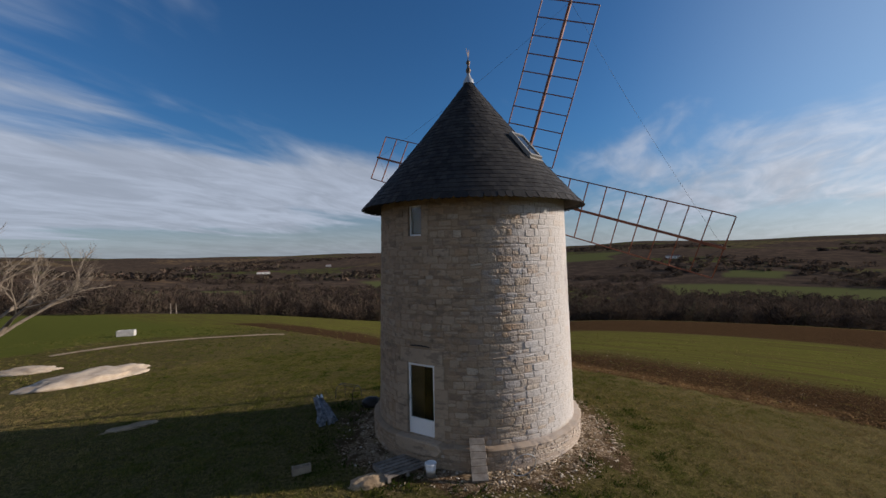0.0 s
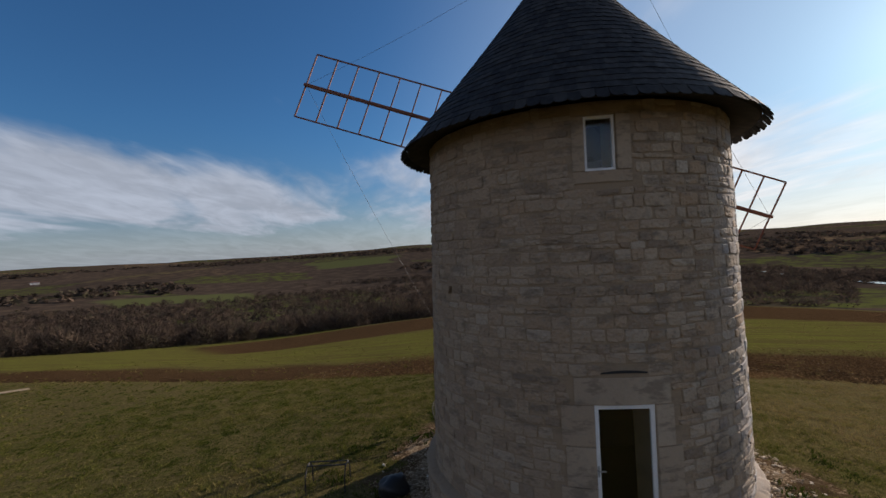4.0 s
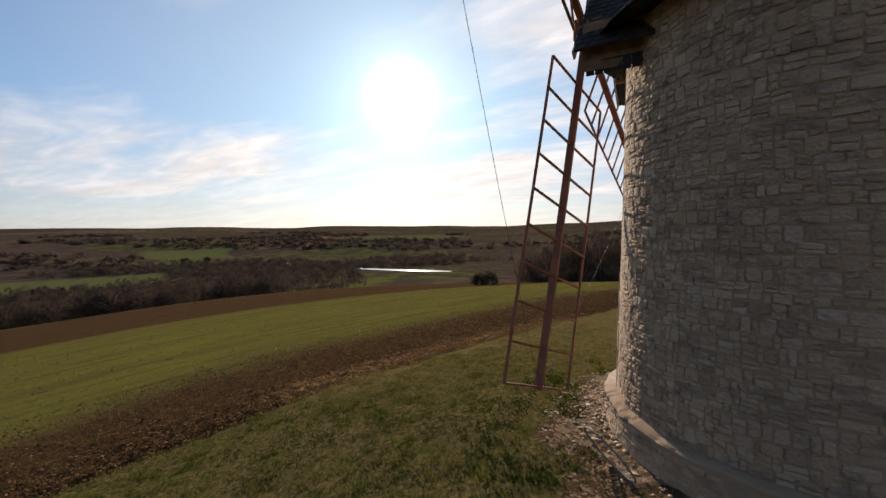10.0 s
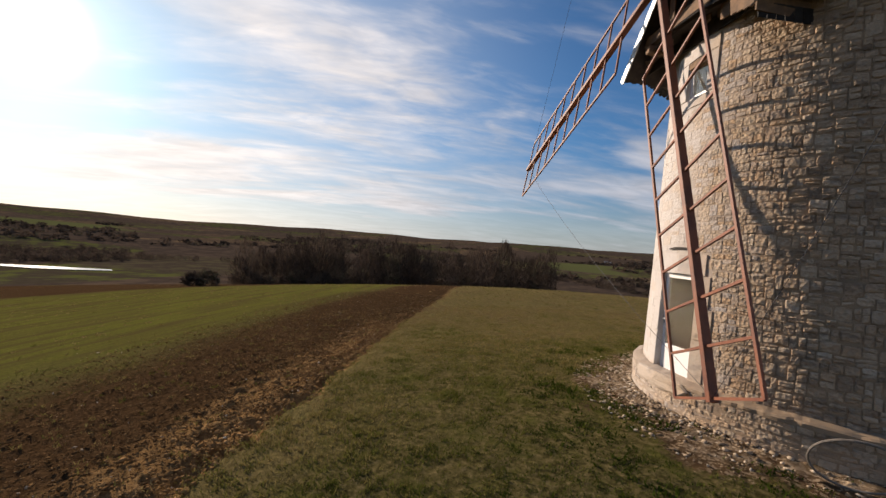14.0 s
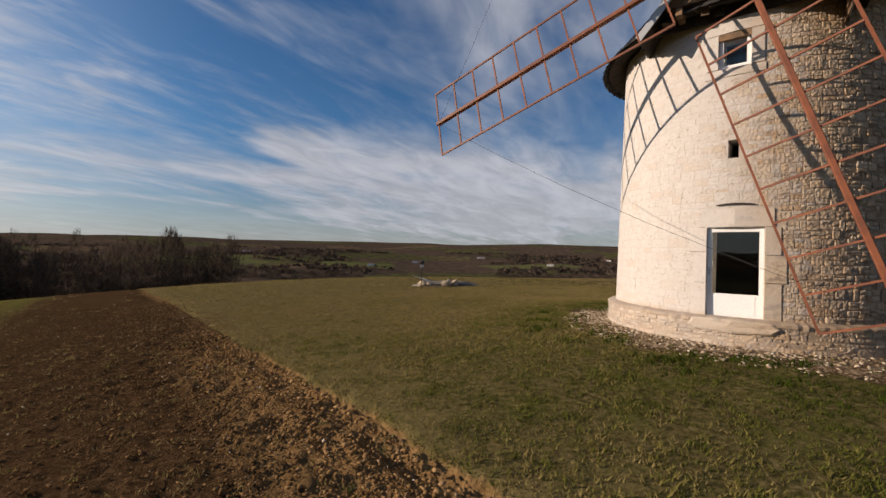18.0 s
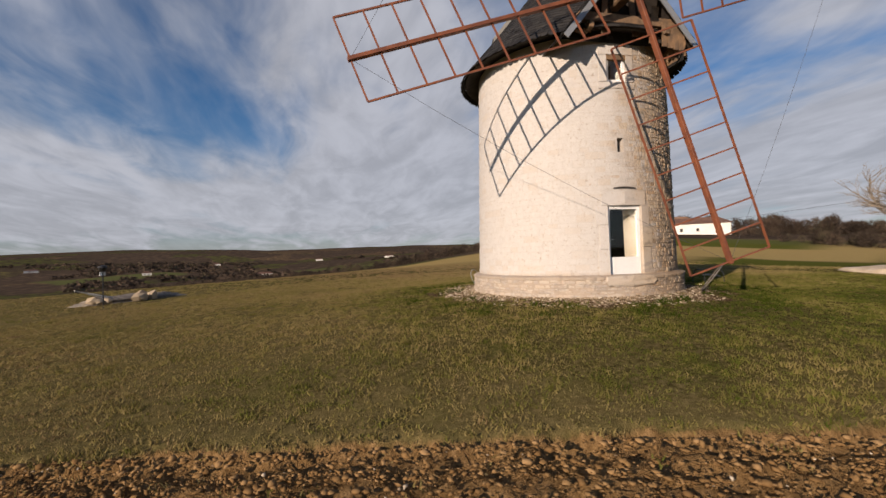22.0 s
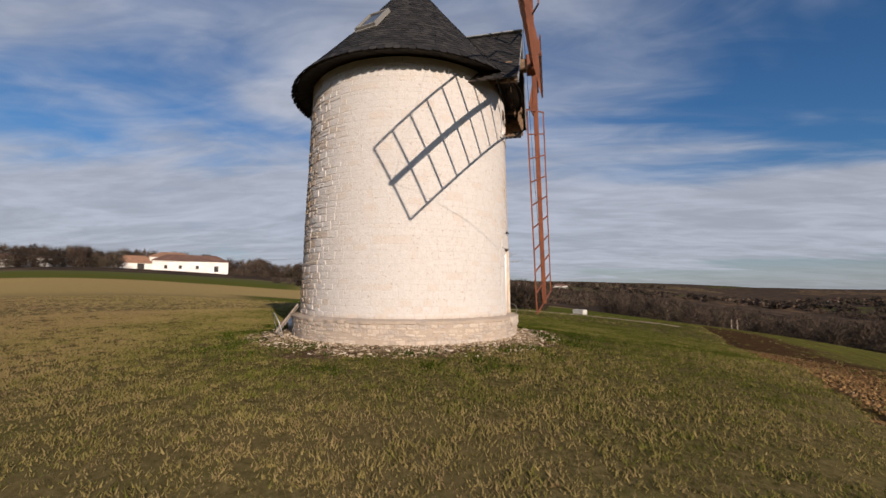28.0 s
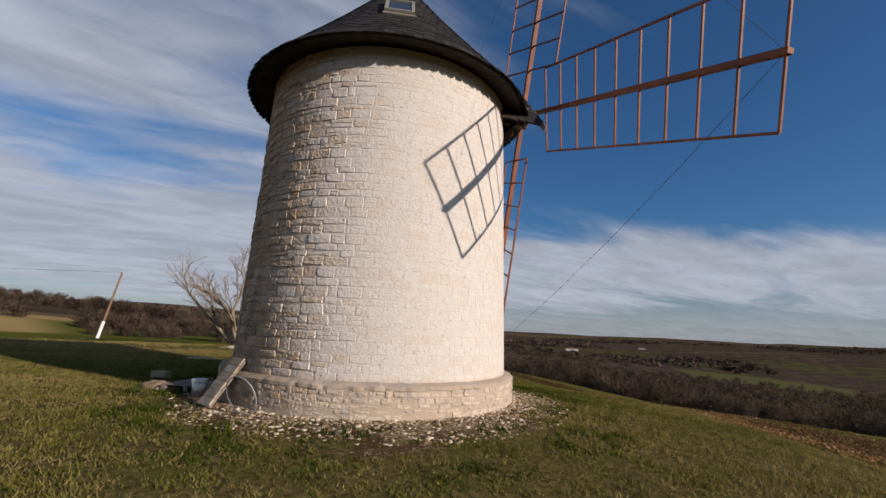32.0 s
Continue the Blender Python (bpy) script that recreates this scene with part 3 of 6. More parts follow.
def ground_look(n):
    p = n.position()
    x, y, z = n.xyz(p)
    r = n.math("SQRT", n.math("ADD", n.math("MULTIPLY", x, x), n.math("MULTIPLY", y, y)))
    flatp = n.scaled(p, 1, 1, 0)
    big, mid, fine, tiny = n.noise(flatp, 0.16, 3), n.noise(flatp, 1.1, 4), n.noise(flatp, 9.0, 4, 0.65), n.noise(flatp, 55.0, 3, 0.7)
    grass = n.ramp(fine, (0.30, (0.030, 0.026, 0.009)), (0.45, (0.075, 0.063, 0.023)), (0.58, (0.125, 0.100, 0.042)), (0.72, (0.19, 0.145, 0.070)))
    grass = n.mix(n.step(mid, 0.48, 0.68, 0, 0.55), grass, n.mix(tiny, (0.046, 0.056, 0.010), (0.095, 0.10, 0.020)))
    grass = n.mix(n.step(big, 0.52, 0.7, 0, 0.5), grass, n.mix(fine, (0.085, 0.066, 0.028), (0.17, 0.125, 0.06)))
    dry = n.mix(n.step(r, 30, 70), n.mix(fine, (0.085, 0.068, 0.027), (0.25, 0.187, 0.082)), n.mix(mid, (0.32, 0.225, 0.088), (0.46, 0.335, 0.145)))
    c = n.mix(n.math("MULTIPLY", n.attribute("dry"), 0.9), grass, dry)
    # rows of corn run along the furrow, thin at first, with soil between
    across, along = n.math("ADD", x, y), n.math("SUBTRACT", x, y)
    lane = n.node("ShaderNodeCombineXYZ")
    n.put(lane.inputs[0], n.math("MULTIPLY", across, 0.9)), n.put(lane.inputs[1], n.math("MULTIPLY", along, 0.06))
    rows = n.noise(lane.outputs[0], 1.0, 4, 0.65)
    young = n.mix(n.step(fine, 0.3, 0.7), (0.082, 0.082, 0.017), (0.160, 0.158, 0.034))
    near_furrow = n.step(across, 2.0, 14.0)
    young = n.mix(n.step(near_furrow, 0.0, 1.0, 0.8, 0.15), young, n.mix(mid, (0.070, 0.082, 0.018), (0.11, 0.118, 0.028)))
    young = n.mix(n.math("MULTIPLY", near_furrow, n.step(rows, 0.40, 0.62, 0.0, 0.85)), young, (0.085, 0.062, 0.026))
    c = n.mix(n.step(n.math("ADD", n.attribute("corn"), n.math("ADD", n.math("MULTIPLY", n.math("SUBTRACT", mid, 0.5), 0.5), n.math("MULTIPLY", n.math("MULTIPLY", n.math("SUBTRACT", rows, 0.5), near_furrow), 1.3))), 0.2, 0.85), c, young)
    clod = n.voronoi(n.vmath("ADD", flatp, n.scaled(n.node("ShaderNodeTexNoise").outputs["Color"], 0.1, 0.1, 0)), 9.0)
    earth = n.ramp(fine, (0.25, (0.024, 0.014, 0.007)), (0.5, (0.062, 0.036, 0.018)), (0.75, (0.135, 0.080, 0.039)))
    # front-lit brightness painted in: ochre soil by the eastern edge
    earth = n.mix(n.math("MULTIPLY", n.step(n.attribute("dry"), 0.15, 0.75), 0.75), earth, n.ramp(fine, (0.3, (0.17, 0.097, 0.041)), (0.5, (0.29, 0.172, 0.074)), (0.72, (0.40, 0.25, 0.118))))
    earth = n.mix(n.step(tiny, 0.66, 0.74, 0, 0.8), earth, (0.38, 0.32, 0.25))
    soil = n.step(n.math("ADD", n.math("SUBTRACT", n.attribute("soil"), n.math("MULTIPLY", n.math("SUBTRACT", rows, 0.5), 0.9)), n.math("MULTIPLY", n.math("SUBTRACT", fine, 0.5), 0.7)), 0.22, 0.72)
    c = n.mix(soil, c, earth)
    grit = n.voronoi(flatp, 22.0, out="Color")
    chips = n.mix(n.step(n.xyz(grit)[0], 0.5, 1.0), (0.085, 0.052, 0.028), (0.30, 0.22, 0.14))
    chips = n.mix(n.step(mid, 0.45, 0.6), chips, (0.075, 0.05, 0.027))
    chips = n.mix(n.math("MULTIPLY", n.step(n.attribute("rubble"), 0.86, 0.99, 0.0, 0.55), n.step(n.noise(flatp, 3.0, 3), 0.38, 0.55)), chips, n.mix(n.xyz(grit)[0], (0.20, 0.135, 0.08), (0.46, 0.36, 0.25)))
    c = n.mix(n.step(n.math("ADD", n.attribute("rubble"), n.math("MULTIPLY", n.math("SUBTRACT", fine, 0.5), 1.1)), 0.38, 0.66), c, chips)
    bald = n.step(n.math("ADD", n.math("MULTIPLY", n.attribute("dry"), n.step(r, 60, 50)), n.math("MULTIPLY", n.math("SUBTRACT", mid, 0.5), 1.6)), 0.75, 1.25)
    c = n.mix(n.math("MULTIPLY", n.math("MULTIPLY", bald, 0.3), n.math("SUBTRACT", 1.0, soil)), c, n.mix(fine, (0.09, 0.060, 0.034), (0.38, 0.27, 0.165)))
    # far land: fields in irregular plots, woodland floor between
    cell = n.voronoi(n.vmath("ADD", flatp, n.scaled(n.vmath("SUBTRACT", n.noise_colour(p, 0.006), (0.5, 0.5, 0.5)), 140, 140, 0)), 0.0058, out="Color")
    q, q2, _ = n.xyz(cell)
    plots = n.ramp(q, (0.0, (0.105, 0.074, 0.052)), (0.30, (0.085, 0.062, 0.045)), (0.33, (0.085, 0.095, 0.028)), (0.55, (0.11, 0.115, 0.036)), (0.58, (0.20, 0.135, 0.075)), (0.70, (0.16, 0.105, 0.06)), (0.73, (0.09, 0.066, 0.048)), (1.0, (0.115, 0.08, 0.057)))
    rag = n.noise(flatp, 0.05, 5, 0.7)
    wood = n.mix(n.noise(flatp, 0.3, 3), (0.030, 0.024, 0.020), (0.085, 0.062, 0.047))
    plots = n.mix(n.step(rag, 0.42, 0.54, 0, 0.9), plots, wood)
    plots = n.mix(n.attribute("corn"), plots, n.mix(mid, (0.082, 0.090, 0.034), (0.115, 0.12, 0.05)))
    c = n.mix(n.step(n.math("ADD", r, n.math("MULTIPLY", rag, 60.0)), 150, 190), c, plots)
    h = n.math("ADD", n.math("MULTIPLY", fine, 0.7), n.math("MULTIPLY", tiny, 0.5))
    return {"Base Color": c, "Normal": n.bump(n.math("MULTIPLY", h, n.math("ADD", 1.0, n.math("MULTIPLY", soil, 1.2))), 0.6, 0.06)}


def noise_colour(self, vec, scale):
    t = self.node("ShaderNodeTexNoise")
    self.put(t.inputs["Vector"], vec), self.put(t.inputs["Scale"], scale), self.put(t.inputs["Detail"], 3.0)
    return t.outputs["Color"]


Nodes.noise_colour = noise_colour
M["ground"] = material("meadow and fields", ground_look, 1.0, spec=0.0)
make_ground()

# ---- the mill tower ----
mill = thing("windmill", (0, 0, 0), 0, "round limestone tower mill with conical slate roof and four lattice sails", "windmill")
# openings: middle bearing, width, sill and head
OPEN = {
    "sail_door": (radians(57.2), 1.07, 0.0, 2.01),
    "slit": (radians(56.2), 0.20, 3.56, 3.97),
    "sail_window": (radians(56.0), 0.62, 5.62, 6.42),
    "yard_door": (radians(236.0), 0.96, 0.08, 2.16),
    "yard_window": (radians(232.9), 0.50, 5.90, 6.80),
    "putlog_west": (radians(177.4), 0.16, 3.86, 4.02),
}


def span(o):
    mid, w, z0, z1 = OPEN[o]
    h = math.asin(w / 2 / wall_r((z0 + z1) / 2))
    return (mid - h) % (2 * math.pi), (mid + h) % (2 * math.pi), z0, z1


def make_wall():
    """The wall's core, with its openings cut through."""
    spans = [span(o) for o in OPEN]
    az = {round(2 * math.pi * k / 120, 6) for k in range(120)}
    for a0, a1, *_ in spans:
        az = {a for a in az if not (a0 - 0.012 < a < a0 + 0.012 or a1 - 0.012 < a < a1 + 0.012)} | {a0, a1}
    az, zs = sorted(az), sorted({BASE_Z - 0.3, 0.0, 1.0, 3.0, 4.6, WALL_TOP} | {s[2] for s in spans} | {s[3] for s in spans})
    n, k = len(az), len(zs)
    verts = [on_wall(a, z, -0.022) for a in az for z in zs] + [on_wall(a, z, -THICK) for a in az for z in zs]
    off = n * k

    def hole(i, j):
        a, z = (az[i] + (az[(i + 1) % n] - az[i]) % (2 * math.pi) / 2), (zs[j] + zs[j + 1]) / 2
        return any(s[0] < a < s[1] and s[2] < z < s[3] for s in spans)

    faces = []
    for i in range(n):
        i2 = (i + 1) % n
        for j in range(k - 1):
            if hole(i, j):
                continue
            q = (i * k + j, i2 * k + j, i2 * k + j + 1, i * k + j + 1)
            faces += [q, tuple(off + v for v in q[::-1])]
            for (di, dj), (a, b) in (((-1, 0), (q[0], q[3])), ((1, 0), (q[2], q[1])), ((0, -1), (q[1], q[0])), ((0, 1), (q[3], q[2]))):
                ii, jj = (i + di) % n, j + dj
                if jj in (-1, k - 1) or hole(ii, jj):
                    faces.append((a, b, off + b, off + a))
    return part("wall", mesh_of("wall", verts, faces, M["mortar"]), None, mill, "lime-mortared rubble wall, limewashed on the sunny side")


wall = make_wall()
# floors painted near-black, so that the rooms look unlit
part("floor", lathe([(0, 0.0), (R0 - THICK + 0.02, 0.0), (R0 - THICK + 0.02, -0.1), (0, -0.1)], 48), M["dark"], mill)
# added, unseen: keeps daylight from the opposite door out of the panes
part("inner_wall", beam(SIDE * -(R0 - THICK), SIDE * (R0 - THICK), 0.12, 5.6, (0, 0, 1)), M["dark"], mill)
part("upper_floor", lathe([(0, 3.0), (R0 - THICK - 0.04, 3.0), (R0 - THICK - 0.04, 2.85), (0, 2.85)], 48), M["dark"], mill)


def block(bm, a0, a1, z0, z1, proud, edge=0.012, back=-0.05, rng=random, jit=0.0):
    """One stone laid in the curved wall, its face set back at the edges."""
    am, steps = (a0 + a1) / 2, 2
    g = [[], []]
    for level, (o, inset) in enumerate(((back, 0.0), (proud, edge))):
        for z in (z0 + inset, z1 - inset):
            r = wall_r(z)
            for i in range(steps + 1):
                a = a0 + inset / r + (a1 - a0 - 2 * inset / r) * i / steps
                v = on_wall(a, z, o + (rng.uniform(-jit, jit) + 0.3 * jit if level else 0))
                if level:
                    v.z += rng.uniform(-jit, jit) * 0.5
                g[level].append(bm.verts.new(v))
    w = steps + 1
    for i in range(steps):
        bm.faces.new((g[1][i], g[1][i + 1], g[1][w + i + 1], g[1][w + i]))
        bm.faces.new((g[0][i], g[0][i + 1], g[1][i + 1], g[1][i]))
        bm.faces.new((g[1][w + i], g[1][w + i + 1], g[0][w + i + 1], g[0][w + i]))
    bm.faces.new((g[0][0], g[1][0], g[1][w], g[0][w]))
    bm.faces.new((g[1][steps], g[0][steps], g[0][w + steps], g[1][w + steps]))
    return bm


# dressed stones round the openings: bearing limits as metres from the middle, sill, head
FRAMES = [
    ("sail_door", "lintel", -0.72, 0.70, 2.01, 2.42), ("sail_door", "jamb", -0.86, -0.535, 0.0, 0.75), ("sail_door", "jamb", -0.80, -0.535, 0.75, 1.45),
    ("sail_door", "jamb", -0.90, -0.535, 1.45, 2.01), ("sail_door", "jamb", 0.535, 0.84, 0.0, 0.8), ("sail_door", "jamb", 0.535, 0.92, 0.8, 1.4), ("sail_door", "jamb", 0.535, 0.82, 1.4, 2.01),
    ("sail_window", "lintel", -0.55, 0.55, 6.42, 6.70), ("sail_window", "sill", -0.58, 0.58, 5.42, 5.62), ("sail_window", "jamb", -0.55, -0.31, 5.62, 6.42), ("sail_window", "jamb", 0.31, 0.55, 5.62, 6.42),
    ("yard_door", "lintel", -0.78, 0.74, 2.16, 2.60), ("yard_door", "jamb", -1.05, -0.48, 0.08, 0.85), ("yard_door", "jamb", -0.95, -0.48, 0.85, 1.5), ("yard_door", "jamb", -1.0, -0.48, 1.5, 2.16),
    ("yard_door", "jamb", 0.48, 0.80, 0.08, 0.7), ("yard_door", "jamb", 0.48, 0.90, 0.7, 1.5), ("yard_door", "jamb", 0.48, 0.78, 1.5, 2.16),
    ("yard_window", "lintel", -0.45, 0.50, 6.80, 7.0), ("yard_window", "sill", -0.45, 0.48, 5.70, 5.90), ("yard_window", "jamb", -0.45, -0.25, 5.90, 6.80), ("yard_window", "jamb", 0.25, 0.48, 5.90, 6.80),
]
taken = []
for where, kind_, s0, s1, z0, z1 in FRAMES:
    mid, r = OPEN[where][0], wall_r((z0 + z1) / 2)
    a0, a1 = mid + s0 / r, mid + s1 / r
    taken.append((a0, a1, z0, z1))
    part(kind_, block(bmesh.new(), a0, a1, z0 + 0.004, z1 - 0.004, 0.004, 0.006, -0.06, random, 0.002), M["dressed"], wall)
for o in OPEN:
    taken.append(span(o))
# relieving slots over the doors
for where, z in (("sail_door", 2.53), ("yard_door", 2.70)):
    mid, r = OPEN[where][0], wall_r(z)
    taken.append((mid - 0.38 / r, mid + 0.38 / r, z - 0.03, z + 0.03))


def radial(base, profile=None):
    """A function like on_wall for another round surface."""

    def at(az, z, out=0.0):
        r = (profile(z) if profile else base) + out
        return Vector((r * math.cos(az), r * math.sin(az), z))

    return at


def stone_at(place, rad, a0, a1, z0, z1, proud, edge, back, rng, jit):
    """Verts and faces of one rough stone on a round surface: worn corners, rounded edges, an uneven face."""
    ac, zc, hw, hh = (a0 + a1) / 2, (z0 + z1) / 2, (a1 - a0) * rad / 2, (z1 - z0) / 2
    ring = ((-1, -1), (0, -1), (1, -1), (1, 0), (1, 1), (0, 1), (-1, 1), (-1, 0))
    skew = rng.uniform(-1, 1) * jit * 1.3
    worn = [rng.uniform(0.0, 0.2 + 22 * jit) if p and q else rng.uniform(-0.05, 0.1) for p, q in ring]
    v = [place(ac + p * hw / rad, zc + q * hh + skew * p, back) for p, q in ring]
    for o, inset in ((proud - edge * 0.8, 0.0), (proud, edge * 1.5)):
        for (p, q), c in zip(ring, worn):
            e = 1 - c * 0.45
            du, dz = p * e * max(hw - inset, hw * 0.4), q * e * max(hh - inset, hh * 0.4)
            v.append(place(ac + du / rad, zc + dz + skew * p + rng.uniform(-jit, jit) * 0.55, o + rng.uniform(-jit, jit) * 0.6))
    v.append(place(ac + rng.uniform(-0.3, 0.3) * hw / rad, zc + rng.uniform(-0.3, 0.3) * hh, proud + rng.uniform(-0.2, 1.0) * jit))
    f = [(o + k, o + (k + 1) % 8, o + 8 + (k + 1) % 8, o + 8 + k) for o in (0, 8) for k in range(8)]
    return v, f + [(16 + k, 16 + (k + 1) % 8, 24) for k in range(8)]


def overlaps(a0, a1, z0, z1, spans, pad):
    m = (a0 + a1) / 2
    for s0, s1, y0, y1 in spans:
        c, h = (s0 + ((s1 - s0) % (2 * math.pi)) / 2), ((s1 - s0) % (2 * math.pi)) / 2 + (a1 - a0) / 2 - pad
        if abs((m - c + math.pi) % (2 * math.pi) - math.pi) < h and z1 > y0 + 0.02 and z0 < y1 - 0.02:
            return True
    return False


def lay_courses(place, radius_of, z_lo, z_hi, heights, widths, parent, near, spans, rough_of, seed, name="stone", small=lambda a: 0.0):
    """Courses of stones; those near the camera's way are pieces of their own, the rest is one mesh."""
    rng = random.Random(seed)
    verts, faces, z, count = [], [], z_lo, 0
    while z < z_hi - 0.06:
        h = min(rng.uniform(*heights), z_hi - z)
        if z_hi - z - h < 0.07:
            h = z_hi - z
        a, end, r = rng.uniform(0, 0.1), None, radius_of(z + h / 2)
        end = a + 2 * math.pi
        while a < end - 0.02:
            fine = small(a)
            w = rng.uniform(*widths) / r * (1 - 0.5 * fine)
            if end - a - w < 0.1 / r:
                w = end - a
            a0, a1, g = a + 0.004 / r, a + w - rng.uniform(0.003, 0.007) / r, rng.uniform(0.004, 0.010)
            a += w
            if overlaps(a0, a1, z, z + h, spans, 0.015):
                # cut the stone back to the opening where most of it is free
                done = False
                for cut0, cut1 in ((a0, a0 + (a1 - a0) * 0.55), (a0 + (a1 - a0) * 0.45, a1)):
                    if not done and not overlaps(cut0, cut1, z, z + h, spans, 0.0):
                        a0, a1, done = cut0, cut1, True
                if not done:
                    continue
            mid = ((a0 + a1) / 2) % (2 * math.pi)
            rough = rough_of(mid, z)
            a0, a1, g = a0 + 0.004 * rough / r, a1 - 0.005 * rough / r, g + 0.010 * rough
            wob = 0.006 + 0.018 * rough
            zz0, zz1 = z + g * 0.6 + rng.uniform(-wob, wob), z + h - g * 0.6 + rng.uniform(-wob, wob)
            beds = [(a0, a1, zz0, zz1)]
            if h > 0.12 and rng.random() < 0.10 + 0.55 * fine:
                cut = zz0 + (zz1 - zz0) * rng.uniform(0.4, 0.6)
                beds = [(a0, a1, zz0, cut - 0.004), (a0, a1, cut + 0.004, zz1)]
            for b0, b1, y0, y1 in beds:
                v, f = stone_at(place, r, b0, b1, y0, y1, rng.uniform(-0.0205, -0.0185) + rough * rng.choice((0.002, 0.008, 0.012, 0.015, 0.018, 0.022, 0.026)), 0.0015 + 0.0065 * rough, -0.06, rng, 0.0012 + 0.0075 * rough)
                if near(mid, z) and count < 300:
                    count += 1
                    c = sum(v, Vector()) / len(v)
                    part(name, mesh_of(name, [p - c for p in v], f, M["stone_piece"]), None, parent, m=Matrix.Translation(c))
                else:
                    o = len(verts)
                    verts += v
                    faces += [tuple(o + k for k in q) for q in f]
        z += h
    ob = part("stonework", mesh_of("stonework", verts, faces, M["stone"]), None, parent)
    return tagged(ob, kind="stuff")


def rubble_share(az, z):
    """How rough the stones stand: little under the limewash, much on the north and south flanks."""
    off = abs((az - 0.22 + math.pi) % (2 * math.pi) - math.pi)
    west = max(0.0, 1 - abs((az - 3.4 + math.pi) % (2 * math.pi) - math.pi) / 1.1)
    return max(0.05, smooth(off, 0.8, 1.5)) * (1 - 0.4 * west)


def small_stones(az):
    """Small rubble on the north side, larger blocks elsewhere."""
    return 1 - smooth(abs((az - 1.75 + math.pi) % (2 * math.pi) - math.pi), 0.55, 0.95)


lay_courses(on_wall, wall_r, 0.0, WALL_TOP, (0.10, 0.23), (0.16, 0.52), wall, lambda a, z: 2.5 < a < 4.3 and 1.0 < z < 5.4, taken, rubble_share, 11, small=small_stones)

# ---- plinth ----
plinth = part("plinth", lathe([(R0 - 0.2, -0.012), (PLINTH_R - 0.05, -0.012), (PLINTH_R - 0.02, -0.04), (PLINTH_R, BASE_Z - 0.4)], 96), M["mortar"], mill, "low rubble footing with a worn ledge")
lay_courses(radial(PLINTH_R), lambda z: PLINTH_R, BASE_Z - 0.12, -0.10, (0.07, 0.15), (0.10, 0.34), plinth, lambda a, z: 5.3 < a < 6.2, [], lambda a, z: 0.85, 12)
def mortar_ledge():
    """The footing's worn mortar top, sloping outwards, with a chipped edge."""
    n, v, f = 240, [], []
    for k in range(n):
        a = 2 * math.pi * k / n
        c, q = math.cos(a), math.sin(a)
        chip = noise.noise((c * 9, q * 9, 2.0)) * 0.03 + max(0.0, noise.noise((c * 23, q * 23, 5.0))) * -0.08
        lift = 0.022 * noise.noise((c * 14, q * 14, 8.0)) + 0.012 * noise.noise((c * 41, q * 41, 3.0))
        for r, z in ((R0 - 0.06, 0.028), (R0 + 0.05, 0.016 + lift), (PLINTH_R - 0.03 + chip, -0.012 + lift), (PLINTH_R + 0.016 + chip, -0.040 + lift), (PLINTH_R + 0.012 + chip, -0.10 + 0.03 * noise.noise((c * 7, q * 7, 1.0))), (PLINTH_R - 0.08, -0.13)):
            v.append((r * c, r * q, z))
    for k in range(n):
        o, p = 6 * k, 6 * ((k + 1) % n)
        f += [(o + j, p + j, p + j + 1, o + j + 1) for j in range(5)]
    part("ledge", mesh_of("ledge", v, f, M["mortar"]), None, plinth, "worn mortar ledge on top of the footing")


mortar_ledge()


# ---- doors and windows of the mill ----
def opening_frame(o, depth):
    """Local axes in an opening: x along the wall, y outward, z up, with its origin at the sill."""
    mid, w, z0, z1 = OPEN[o]
    c, s = math.cos(mid), math.sin(mid)
    p = on_wall(mid, z0, -depth)
    return Matrix(((-s, c, 0, p.x), (c, s, 0, p.y), (0, 0, 1, p.z), (0, 0, 0, 1))), w, z1 - z0


def glazed(o, name, depth, panel, label, handle=True, bar=0.07):
    """A white frame with one pane, over a solid panel where it is a door."""
    m, w, h = opening_frame(o, depth)
    b = max(bar, panel)
    outer, inner = ((-w / 2, 0), (w / 2, 0), (w / 2, h), (-w / 2, h)), ((-w / 2 + bar, b), (w / 2 - bar, b), (w / 2 - bar, h - bar), (-w / 2 + bar, h - bar))
    v = [(x, y, z) for y in (-0.04, 0.03) for ring in (outer, inner) for x, z in ring]
    f = []
    for k in range(4):
        n = (k + 1) % 4
        f += [(k, n, 4 + n, 4 + k), (8 + n, 8 + k, 12 + k, 12 + n), (n, k, 8 + k, 8 + n), (4 + k, 4 + n, 12 + n, 12 + k)]
    leaf = part(name, mesh_of(name, v, f, M["white"]), None, mill, label, m)
    if panel:
        part("bottom_panel", cube(-w / 2 + bar + 0.06, w / 2 - bar - 0.06, 0.028, 0.036, 0.06, panel - 0.05), M["white"], leaf)
    p = part("pane", cube(-w / 2 + bar, w / 2 - bar, -0.012, 0.004, max(bar, panel), h - bar), M["glass"], leaf)
    p.visible_shadow = False
    if handle:
        x = -w / 2 + bar / 2
        bm = box(bmesh.new(), x - 0.015, x + 0.015, 0.03, 0.045, 0.93, 1.10)
        box(bm, x - 0.012, x + 0.11, 0.06, 0.075, 1.02, 1.04), box(bm, x - 0.01, x + 0.01, 0.045, 0.07, 1.02, 1.04)
        part("handle", bm, M["zinc"], leaf, "steel lever handle")
    return leaf


